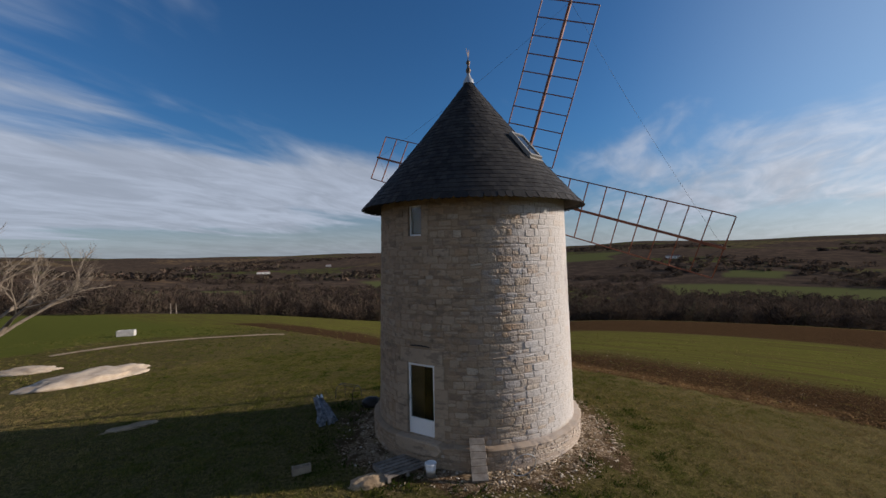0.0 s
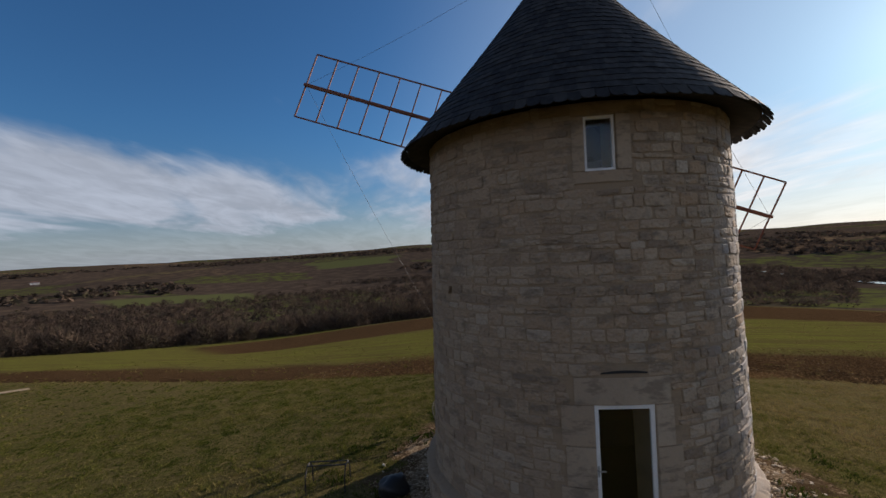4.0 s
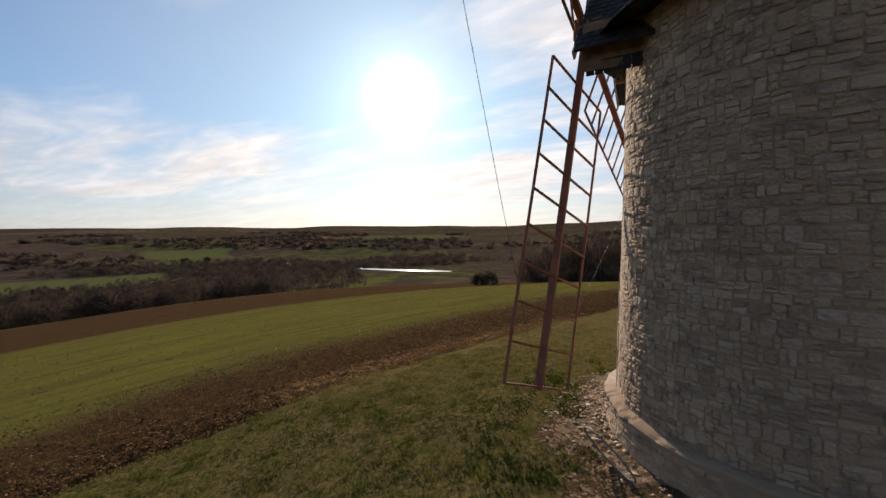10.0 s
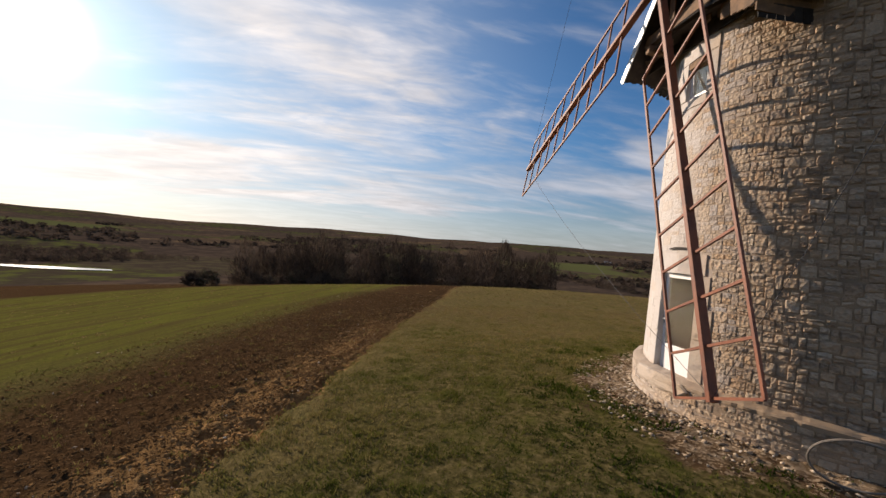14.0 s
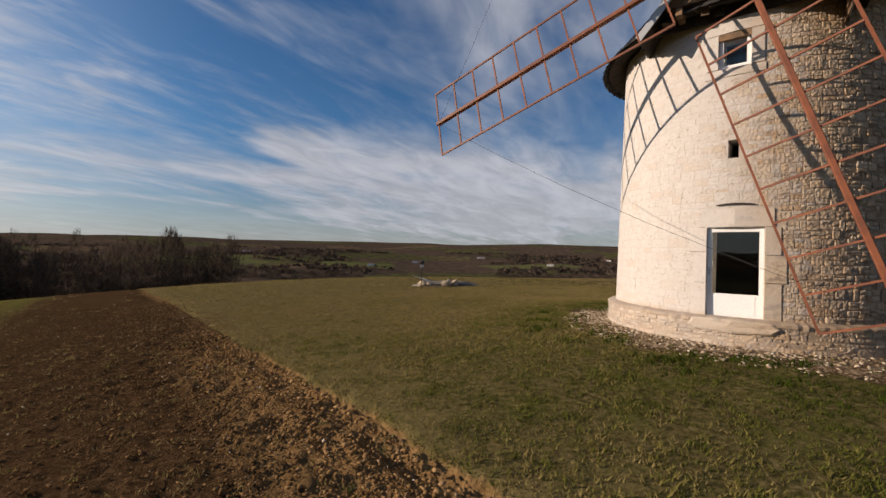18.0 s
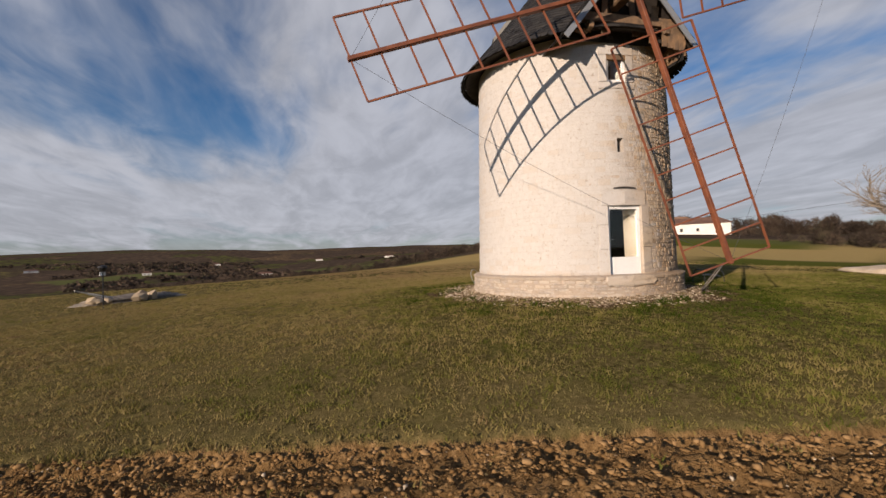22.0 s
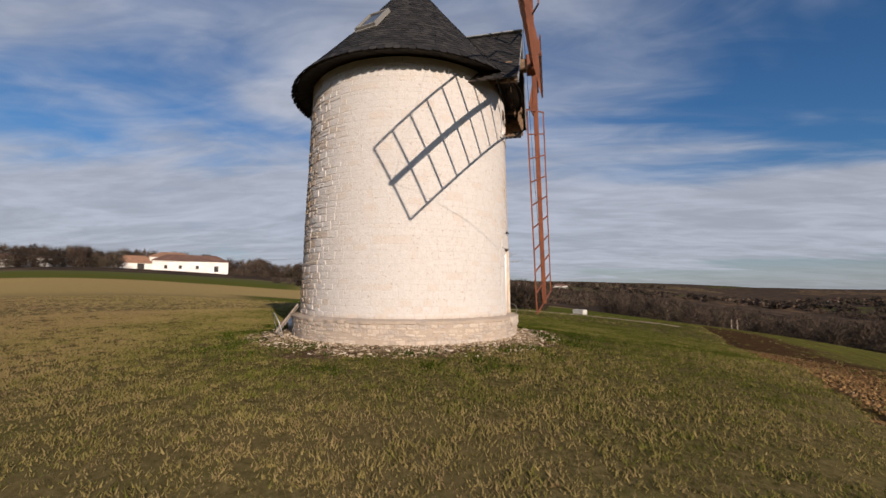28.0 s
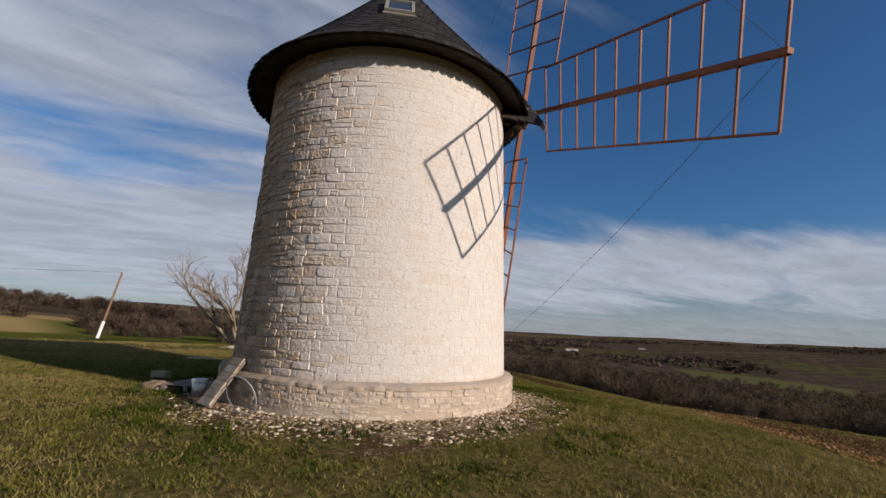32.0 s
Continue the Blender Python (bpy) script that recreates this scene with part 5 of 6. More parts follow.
def scatter_lumps(name, count, place, size, mat, seed, label, category, flat_=0.7, power=3.0, plain=False):
    """Many uneven lumps in one mesh, each turned at random and sunk a little into the ground."""
    rng, rs = random.Random(seed), np.random.RandomState(seed)
    base, tri = lump(random.Random(1), 1.0, 1.0)
    base = np.array([tuple(v) for v in base])
    base /= np.linalg.norm(base, axis=1)[:, None]
    if plain:
        base = np.array([(1, 0, 0), (-1, 0, 0), (0, 1, 0), (0, -1, 0), (0, 0, 1), (0, 0, -1)], dtype=float)
        tri = [(0, 2, 4), (2, 1, 4), (1, 3, 4), (3, 0, 4), (2, 0, 5), (1, 2, 5), (3, 1, 5), (0, 3, 5)]
    m = len(base)
    spots = [place(rng) for _ in range(count)]
    z = np.array([ground_height(x, y) for x, y in spots])
    s = size[0] + (size[1] - size[0]) * rs.uniform(0, 1, count) ** power
    q, _ = np.linalg.qr(rs.normal(0, 1, (count, 3, 3)))
    v = np.einsum("vj,njk->nvk", base, q) * rs.uniform(0.35, 1.35, (count, m, 1)) * rs.uniform(0.5, 1.4, (count, 1, 3)) * s[:, None, None]
    v[:, :, 2] = v[:, :, 2] * flat_ + (z + s * 0.12)[:, None]
    v[:, :, :2] += np.array(spots)[:, None, :]
    f = (np.arange(count)[:, None, None] * m + np.array(tri)[None]).reshape(-1)
    me = bpy.data.meshes.new(name)
    k = len(f) // 3
    me.vertices.add(m * count), me.loops.add(3 * k), me.polygons.add(k)
    me.vertices.foreach_set("co", v.astype(np.float32).ravel())
    me.loops.foreach_set("vertex_index", f.astype(np.int32))
    me.polygons.foreach_set("loop_start", np.arange(0, 3 * k, 3, dtype=np.int32))
    me.materials.append(mat)
    me.update()
    return tagged(new(name, me), label, category, kind="stuff")


def front_lit_share(n):
    """Front-lit brightness painted into the soil: lighter ochre on the eastern stretch of the strip."""
    x, y, z = n.xyz(n.position())
    off = n.math("ABSOLUTE", n.math("SUBTRACT", n.math("ARCTAN2", y, x), radians(36)))
    stir = n.math("SUBTRACT", n.noise(n.position(), 0.8, 3), 0.5)
    inward = n.step(n.math("ADD", n.math("ADD", x, y), n.math("MULTIPLY", stir, 1.2)), 15.6, 18.0, 0.7, 0.0)
    return n.math("MULTIPLY", inward, n.step(n.math("ADD", off, n.math("MULTIPLY", stir, 0.5)), 0.40, 0.80, 1.0, 0.0))


M["clod"] = material("ploughed earth clod", lambda n: {"Base Color": n.mix(front_lit_share(n), n.ramp(n.island(), (0.0, (0.09, 0.050, 0.023)), (0.6, (0.15, 0.087, 0.040)), (1.0, (0.22, 0.134, 0.063))), n.ramp(n.island(), (0.0, (0.20, 0.113, 0.048)), (0.6, (0.28, 0.165, 0.072)), (1.0, (0.38, 0.235, 0.115)))), "Normal": n.bump(n.noise(n.position(), 30.0), 0.5, 0.02)}, 1.0, spec=0.0)
M["flint"] = material("pale field stone", lambda n: {"Base Color": n.ramp(n.island(), (0.0, (0.14, 0.095, 0.056)), (0.45, (0.34, 0.258, 0.172)), (0.8, (0.50, 0.41, 0.305)), (1.0, (0.60, 0.53, 0.43))), "Normal": n.bump(n.noise(n.position(), 60.0), 0.4, 0.01)}, 0.9, spec=0.2)


def in_furrow(lo, hi):
    def place(rng):
        while True:
            t, d = rng.uniform(-15, 26), lo + (hi - lo) * rng.random() ** 1.6
            x, y = 7.8 + (d + 0) * 0.707 + t * 0.707, 7.8 + d * 0.707 - t * 0.707
            e = furrow(x, y)
            if lo - 0.4 < e < hi + 1:
                return x, y

    return place


def round_tower(lo, hi):
    def place(rng):
        a, r = rng.uniform(0, 6.283), PLINTH_R + lo + (hi - lo) * rng.random() ** 2.2
        if 1.6 < a < 4.6 and rng.random() < 0.7:
            a = rng.uniform(4.6, 7.6)
        return r * math.cos(a), r * math.sin(a)

    return place


scatter_lumps("clods", 15000, in_furrow(-0.12, 2.0), (0.006, 0.055), M["clod"], 61, "brown clods along the edge of the ploughed strip", "soil", 0.6, 3.2)
scatter_lumps("clods", 30000, in_furrow(0.3, 8.0), (0.012, 0.050), M["clod"], 62, "small crumbs of ploughed soil", "soil", 0.5, 2.8, True)
scatter_lumps("field_stones", 900, in_furrow(0.0, 9.0), (0.010, 0.032), M["flint"], 63, "pale stones lying on ploughed soil", "stones")
scatter_lumps("rubble", 6500, round_tower(0.02, 1.3), (0.008, 0.060), M["flint"], 64, "pale limestone rubble round the foot of the tower", "rubble", 0.45)

# ---- trees, woods and hedges ----
M["bark"] = material("pale bare bark", mottled((0.27, 0.22, 0.165), (0.18, 0.145, 0.11), 3.0, 30.0, 0.3), 0.9)
M["wood_far"] = material("bare winter woodland", lambda n: {"Base Color": n.ramp(n.attribute("tone"), (0.0, (0.042, 0.034, 0.028)), (0.5, (0.078, 0.058, 0.045)), (0.8, (0.125, 0.088, 0.066)), (1.0, (0.085, 0.075, 0.050)))}, 1.0, spec=0.0)

add_translucence(M["wood_far"], 0.22)


def woods(name, spots, seed, label, twigs=26, fine=0.16):
    """Bare trees as round crowns of many small sprays of twigs; spots of (x, y, height, spread)."""
    rs = np.random.RandomState(seed)
    sp = np.array(spots, dtype=np.float64)
    base = np.array([land(x, y) - 0.3 for x, y in sp[:, :2]])
    c, n = np.repeat(np.column_stack([sp[:, 0], sp[:, 1], base]), twigs, axis=0), len(sp) * twigs
    h, s = np.repeat(sp[:, 2], twigs), np.repeat(sp[:, 3], twigs)
    a, up = rs.uniform(0, 2 * np.pi, n), rs.uniform(0, 1, n) ** 0.8
    lop = 1 + 0.3 * np.sin(a * 2 + np.repeat(rs.uniform(0, 6, len(sp)), twigs))
    rad = s * lop * np.sqrt(np.clip(1 - (1.75 * up - 0.75) ** 2, 0.03, 1)) * rs.uniform(0.25, 1.0, n) ** 0.6
    tip = c + np.column_stack([np.cos(a) * rad, np.sin(a) * rad, 0.12 * h + 0.88 * h * up])
    # each spray leans outwards and up from the middle of the crown
    d = np.column_stack([np.cos(a) * rad, np.sin(a) * rad, (0.3 + up) * h * 0.5]) + rs.normal(0, 0.35, (n, 3)) * s[:, None]
    d /= np.linalg.norm(d, axis=1)[:, None]
    length, w = s * rs.uniform(0.35, 0.8, n), s * fine * rs.uniform(0.5, 1.3, n)
    side = np.cross(d, rs.normal(0, 1, (n, 3)))
    side /= np.linalg.norm(side, axis=1)[:, None]
    root = tip - d * length[:, None] * 0.7
    root[:, 2] = np.maximum(root[:, 2], c[:, 2])
    v = np.stack([root - side * w[:, None], root + side * w[:, None], tip + d * length[:, None] * 0.3], axis=1)
    tones = np.clip(np.repeat(rs.uniform(0, 1, len(sp)), twigs) + rs.uniform(-0.2, 0.2, n), 0, 1)
    me = bpy.data.meshes.new(name)
    me.vertices.add(3 * n), me.loops.add(3 * n), me.polygons.add(n)
    me.vertices.foreach_set("co", v.astype(np.float32).ravel())
    me.loops.foreach_set("vertex_index", np.arange(3 * n, dtype=np.int32))
    me.polygons.foreach_set("loop_start", np.arange(0, 3 * n, 3, dtype=np.int32))
    me.update()
    me.attributes.new("tone", "FLOAT", "POINT").data.foreach_set("value", np.repeat(tones.astype(np.float32), 3))
    me.materials.append(M["wood_far"])
    return tagged(new(name, me), label, "woods", kind="stuff")


def polar(a, r):
    return r * math.cos(radians(a)), r * math.sin(radians(a))


def sector(rng, a0, a1, r0, r1, n, h, s, patch=None, wander=0.0):
    """Spots spread over a sector of the land."""
    out, tries = [], 0
    while len(out) < n and tries < 12 * n:
        tries += 1
        a = rng.uniform(a0, a1)
        r = math.sqrt(rng.uniform(r0 * r0, r1 * r1)) + wander * noise.noise((a * 0.1, 0, 3.0))
        x, y = polar(a, r)
        if patch and noise.noise((x * patch, y * patch, 8.0)) < 0.02 or r > 230 and far_field(x, y) > 0.3:
            continue
        swell = 1 + 0.45 * noise.noise((x * 0.05, y * 0.05, 4.0))
        out.append((x, y, rng.uniform(*h) * swell, rng.uniform(*s)))
    return out


rng = random.Random(71)
woods("valley_wood", sector(rng, 26, 112, 108, 185, 1500, (2.5, 7.0), (1.6, 3.4), None, 16) + sector(rng, 100, 140, 130, 215, 460, (3, 7), (1.8, 3.4), None, 30), 72, "brown leafless woodland down in the valley", 160, 0.034)
woods("hedge_trees", sector(rng, 311, 340, 72, 92, 85, (5, 9.5), (1.3, 2.8)) + sector(rng, 340, 354, 86, 112, 80, (5.5, 11), (1.3, 2.8)) + sector(rng, 311, 354, 78, 104, 120, (1.5, 3.5), (1.4, 2.6)), 73, "dark bare trees along the field's lower edge", 240, 0.028)
woods("slope_wood", sector(rng, 15, 152, 185, 470, 2600, (2.5, 6.5), (2.2, 4.6)), 78, "brown leafless woodland on the valley side", 44, 0.07)
woods("far_wood", [q for q in sector(rng, 0, 360, 190, 560, 5200, (3, 6.5), (2.5, 5.0), 0.006) if not (q[1] < 0 and q[0] > -160 and math.hypot(q[0], q[1]) < 380)], 74, "distant bare woodland patches", 46, 0.07)
woods("far_wood", sector(rng, 0, 360, 560, 1500, 4200, (3, 7), (6, 12), 0.003), 75, "distant bare woodland on the far slopes", 16, 0.25)
hedges = []
for a0, r0, a1, r1, n, h in ((150, 98, 172, 108, 110, (1.8, 4.5)), (176, 128, 186, 150, 36, (2.5, 4.5)), (182, 215, 216, 235, 190, (5, 9.5)), (160, 215, 184, 250, 150, (4, 7)), (202, 190, 212, 185, 40, (3.5, 8)), (146, 74, 158, 72, 46, (3.5, 6.5)), (163, 84, 172, 86, 40, (1.5, 2.6)), (186, 180, 191, 178, 16, (2, 4)), (215, 240, 240, 300, 90, (4, 7)), (240, 150, 300, 190, 160, (2, 5))):
    for k in range(n):
        f = rng.random()
        x, y = polar(a0 + (a1 - a0) * f, r0 + (r1 - r0) * f + rng.uniform(-4, 4))
        hh = rng.uniform(*h)
        hedges.append((x, y, hh, hh * rng.uniform(0.35, 0.6)))
woods("hedgerow", hedges, 76, "brown winter hedges and bushes between the fields", 190, 0.032)
woods("bush", [(*polar(1, 62), 2.6, 2.2), (*polar(2.4, 63), 2.2, 1.8)], 77, "one dark round bush at the field's edge", 220, 0.07)


def make_tree(name, at, height, spread, stems, seed, label):
    """A bare spreading tree: stems and limbs as tapered tubes, the crown of fine twigs."""
    rs = random.Random(seed)
    tree = thing(name, (at[0], at[1], land(*at) - 0.1), 0, label, "tree")
    trunk, limbs, twigs = bmesh.new(), bmesh.new(), []

    def grow(p, d, length, r, level):
        mid = p + d * length * 0.5 + Vector((rs.uniform(-1, 1), rs.uniform(-1, 1), rs.uniform(-0.3, 0.6))) * length * 0.08
        end = p + d * length + Vector((0, 0, 0.06 * length))
        if level < 2:
            tube([p, mid, end], [r, r * 0.85, r * 0.68], 7, trunk if level == 0 else limbs, False)
        elif level < 5:
            tube([p, mid, end], [r, r * 0.8, r * 0.55], 4, limbs, False)
        else:
            side = d.cross(Vector((rs.uniform(-1, 1), rs.uniform(-1, 1), 0.3))).normalized() * r * 1.3
            twigs.append((p - side, p + side, end))
        if level >= 6:
            return
        for k in range(3 if level != 5 else 4):
            f = (0.45, 0.75, 1.0, 0.6)[k]
            q = p.lerp(end, f)
            out = (d + Vector((rs.uniform(-1, 1), rs.uniform(-1, 1), rs.uniform(-0.45, 0.65))) * 0.75).normalized()
            out.z = max(out.z, -0.15)
            grow(q, out.normalized(), length * rs.uniform(0.58, 0.80), r * (0.62 if k else 0.5), level + 1)

    for k in range(stems):
        a = 6.283 * (k + rs.uniform(0, 0.5)) / stems
        lean = rs.uniform(0.35, 0.9) * spread / height
        grow(Vector((0.35 * math.cos(a), 0.35 * math.sin(a), 0)), Vector((lean * math.cos(a), lean * math.sin(a), 1)).normalized(), height * 0.30, height * 0.017, 0)
    part("trunk", trunk, M["bark"], tree, smooth=True)
    part("limb", limbs, M["bark"], tree)
    part("crown", mesh_of("crown", [p for t in twigs for p in t], [(3 * i, 3 * i + 1, 3 * i + 2) for i in range(len(twigs))], M["bark"]), None, tree)
    return tree


make_tree("bare_tree", (-31.2, 12.0), 11.4, 15.5, 5, 81, "spreading leafless tree with several pale stems")

# ---- farm buildings on the ridge ----
M["render_white"] = material("white rendered wall", mottled((0.74, 0.72, 0.68), (0.66, 0.63, 0.58), 0.4, 6.0, 0.1), 0.9)
M["tile_red"] = material("terracotta roof tiles", mottled((0.30, 0.16, 0.095), (0.22, 0.125, 0.08), 0.6, 9.0, 0.5, dist=0.05), 0.85)
M["tile_brown"] = material("brown roof tiles", mottled((0.16, 0.085, 0.06), (0.11, 0.06, 0.045), 0.6, 9.0, 0.5, dist=0.05), 0.85)
M["concrete"] = material("pale concrete", mottled((0.55, 0.53, 0.49), (0.44, 0.42, 0.38), 3.0, 40.0, 0.2), 0.9)
M["pale_wood"] = material("bleached dusty wood", mottled((0.36, 0.30, 0.235), (0.24, 0.19, 0.145), 5.0, 50.0, 0.4, 0.3), 0.9)
M["pale_wood_dust"] = material("dusty tan concrete", mottled((0.34, 0.27, 0.19), (0.26, 0.20, 0.14), 4.0, 40.0, 0.3), 0.95)
M["track"] = material("tan stony track", mottled((0.36, 0.27, 0.175), (0.24, 0.17, 0.10), 1.5, 25.0, 0.6, dist=0.04), 0.95)
M["sand"] = material("pale crushed stone", mottled((0.52, 0.43, 0.33), (0.40, 0.315, 0.23), 1.5, 25.0, 0.6, dist=0.04), 0.95)


def make_house(name, az, r, w, d, h, roof_h, turn, mat, tiles, label, openings=(), z_off=0.0):
    """A long farm building with a hipped roof; openings as (offset, width, sill, head) along the front."""
    x, y = polar(az, r)
    house = thing(name, (x, y, land(x, y) - 0.2 + z_off), turn, label, "house")
    bm = bmesh.new()
    box(bm, -w / 2, w / 2, -d / 2, d / 2, -1.5, h)
    part("wall", bm, mat, house)
    e, k = 0.5, min(d / 2, w / 3)
    v = [(-w / 2 - e, -d / 2 - e, h), (w / 2 + e, -d / 2 - e, h), (w / 2 + e, d / 2 + e, h), (-w / 2 - e, d / 2 + e, h), (-w / 2 + k, 0, h + roof_h), (w / 2 - k, 0, h + roof_h)]
    v += [(p[0], p[1], p[2] - 0.18) for p in v[:4]]
    part("roof", mesh_of("roof", v, [(0, 1, 5, 4), (1, 2, 5), (2, 3, 4, 5), (3, 0, 4), (0, 6, 7, 1), (1, 7, 8, 2), (2, 8, 9, 3), (3, 9, 6, 0), (6, 7, 8, 9)], tiles), None, house)
    for o, ow, s, t in openings:
        win = part("window", cube(o - ow / 2, o + ow / 2, -d / 2 - 0.03, -d / 2 + 0.1, s, t), M["dark"], house)
        part("frame", box(bmesh.new(), o - ow / 2 - 0.1, o + ow / 2 + 0.1, -d / 2 - 0.06, -d / 2 - 0.032, s - 0.12, s), M["render_white"], win)
    return house


make_house("farmhouse", 195.0, 196, 27, 9, 4.6, 2.6, 104, M["render_white"], M["tile_brown"], "long white farmhouse with a brown hipped roof", [(9, 1.6, 0.2, 2.6), (2, 1.1, 1.2, 2.6), (-4, 1.1, 1.2, 2.6), (-9, 1.1, 1.2, 2.6)])
make_house("farm_wing", 197.0, 206, 16, 8, 5.8, 2.2, 110, M["render_white"], M["tile_red"], "white farm wing with a pink tiled roof", [(3, 1.0, 1.2, 2.6)])
make_house("barn", 200.6, 205, 15, 8, 2.6, 3.0, 110, M["render_white"], M["tile_red"], "low barn under a wide terracotta roof", [(2, 2.4, 0.0, 2.2)])
make_house("house", 207.0, 200, 13, 8, 3.0, 1.6, 118, M["render_white"], M["tile_brown"], "white house among winter trees", [(-2, 1.2, 1.0, 2.2), (2, 1.2, 1.0, 2.2)])
make_house("house", 211.0, 196, 11, 7, 3.0, 1.6, 122, M["render_white"], M["tile_brown"], "white house among winter trees", [(0, 1.2, 1.0, 2.2)])
far_houses = [(262, 900), (255, 1150), (271, 1300), (280, 1050), (243, 1250), (234, 1100), (292, 1400), (301, 1250), (112, 900), (104, 1150), (120, 1200), (60, 800), (152, 520), (147, 560), (250, 700), (286, 800)]
for k, (a, r) in enumerate(far_houses):
    make_house("far_house", a, r, 14 + 5 * (k % 3), 9, 4.5, 2.5, a - 90, M["render_white"], M["tile_brown"], "small white house on a distant slope", [(-3, 1.5, 1, 2.5), (3, 1.5, 1, 2.5)])

# ---- river in the valley ----
M["river"] = material("river water", lambda n: {"Base Color": (0.05, 0.06, 0.06), "Normal": n.bump(n.noise(n.position(), 0.6), 0.1, 0.2)}, 0.12, spec=0.6)
bank = [polar(a, r) for a, r in ((27, 590), (24, 530), (20, 455), (16, 390), (12, 335), (8, 295), (5, 278), (2, 268))]
v, f = [], []
for i, (x, y) in enumerate(bank):
    n_ = Vector((x, y, 0)).normalized() * (6 if i not in (0, 7) else 3)
    z = max(land(x, y), land(x + n_.x, y + n_.y), land(x - n_.x, y - n_.y)) + 0.4
    v += [(x - n_.x, y - n_.y, z), (x + n_.x, y + n_.y, z), (x + n_.x, y + n_.y, z - 3), (x - n_.x, y - n_.y, z - 3)]
for i in range(len(bank) - 1):
    o = 4 * i
    f += [(o, o + 1, o + 5, o + 4), (o + 1, o + 2, o + 6, o + 5), (o + 3, o, o + 4, o + 7)]
tagged(new("water", mesh_of("water", v, f, M["river"])), "narrow river glinting on the valley floor", "river", kind="structure")

# ---- heaps, posts and poles on the meadow ----
def make_heap(name, at, size, turn, mat, seed, label, category):
    """A low irregular heap."""
    bm = bmesh.new()
    bmesh.ops.create_icosphere(bm, subdivisions=4, radius=1.0)
    for v_ in bm.verts:
        n_ = noise.noise(v_.co * 2.2 + Vector((seed, 0, 0))) * 0.25 + noise.noise(v_.co * 6 + Vector((seed, 3, 0))) * 0.10
        r = 1 + n_
        v_.co = Vector((v_.co.x * size[0] * r, v_.co.y * size[1] * r, max(-0.25, v_.co.z) * size[2] * (1 + 1.5 * n_)))
    x, y = at
    ob = new(name, finish(name, bm, mat, True))
    ob.matrix_basis = pose(x, y, land(x, y), 0, 0, turn)
    return tagged(ob, label, category)


make_heap("spoil_mound", (-20.2, 8.3), (2.9, 1.4, 0.42), 62, M["sand"], 4.0, "low heap of pale crushed stone on grass", "heap")
make_heap("spoil_mound", (-25.9, 10.9), (1.6, 0.9, 0.28), 20, M["sand"], 9.0, "smaller spread heap of pale crushed stone", "heap")
make_heap("stone_spread", (-12.8, 1.1), (0.9, 0.3, 0.09), 35, M["track"], 6.0, "thin spread of pale stones in the grass", "stones")
make_heap("brush_mound", (10.2, -20.6), (2.6, 1.0, 0.34), 10, M["old_wood"], 2.0, "low heap of brush and stones in the grass", "heap")
rng = random.Random(91)
for k in range(9):
    x, y = 11.2 + rng.uniform(-1.9, 0.9), -19.7 + rng.uniform(-0.5, 0.6)
    vv, ff = lump(rng, rng.uniform(0.16, 0.4), 0.8)
    ob = new("boulder", mesh_of("boulder", vv, ff, M["flint"]))
    ob.matrix_basis = pose(x, y, land(x, y) + 0.22)
    tagged(ob, "pale rough stone on the brush heap", "stone", "stones on the heap")
for k in range(3):
    x, y = 11.8 + 0.25 * k, -19.9
    plank = new("loose_plank", finish("loose_plank", beam((0, 0, 0), (1.5, 0.3 * k - 0.2, 0.45 + 0.1 * k), 0.14, 0.03), M["concrete"]))
    plank.matrix_basis = pose(x - 1.0, y, land(x, y) + 0.2)
    tagged(plank, "pale weathered plank leaning on the heap", "plank", "planks on the heap")


def make_sign(at, height, label):
    post_ = thing("marker_post", (*at, land(*at)), 20, label, "post")
    part("pole", tube([(0, 0, -0.2), (0, 0, height)], 0.03, 6), M["black"], post_)
    part("head", lathe([(0, height - 0.02), (0.12, height), (0.20, height + 0.14), (0.16, height + 0.22), (0.0, height + 0.26)], 12), M["black"], post_)
    part("plate", cube(-0.12, 0.12, -0.015, 0.015, height - 0.24, height - 0.06), M["white"], post_)


make_sign((11.85, -17.8), 1.75, "thin dark post with a black head and white plate")

pole_at = (-62.0, 8.3)
upole = thing("utility_pole", (*pole_at, land(*pole_at)), 0, "brown wooden utility pole with a white painted foot", "pole")
upole.matrix_basis = pose(*pole_at, land(*pole_at), -9, 0, 0)
part("shaft", tube([(0, 0, 2.2), (0, 0, 8.9)], [0.15, 0.11], 10), M["timber"], upole)
part("foot", tube([(0, 0, -0.3), (0, 0, 2.2)], [0.19, 0.165], 10), M["white"], upole, "white painted foot")
part("insulator", lathe([(0, 8.9), (0.05, 8.9), (0.06, 8.98), (0.03, 9.06), (0, 9.06)], 8), M["concrete"], upole)
far_end = (-150, -98)
inv = upole.matrix_basis.inverted()
p0, p1 = upole.matrix_basis @ Vector((0, 0, 8.9)), Vector((*far_end, land(*far_end) + 5.9))
part("wire", tube([inv @ (p0.lerp(p1, k / 12) - Vector((0, 0, 2.4 * 4 * k / 12 * (1 - k / 12)))) for k in range(13)], 0.02, 4), M["rope"], upole)
end_pole = thing("utility_pole", (*far_end, land(*far_end)), 0, "brown wooden utility pole by the far hedge", "pole")
part("shaft", tube([(0, 0, -0.3), (0, 0, 6.0)], [0.16, 0.11], 8), M["timber"], end_pole)

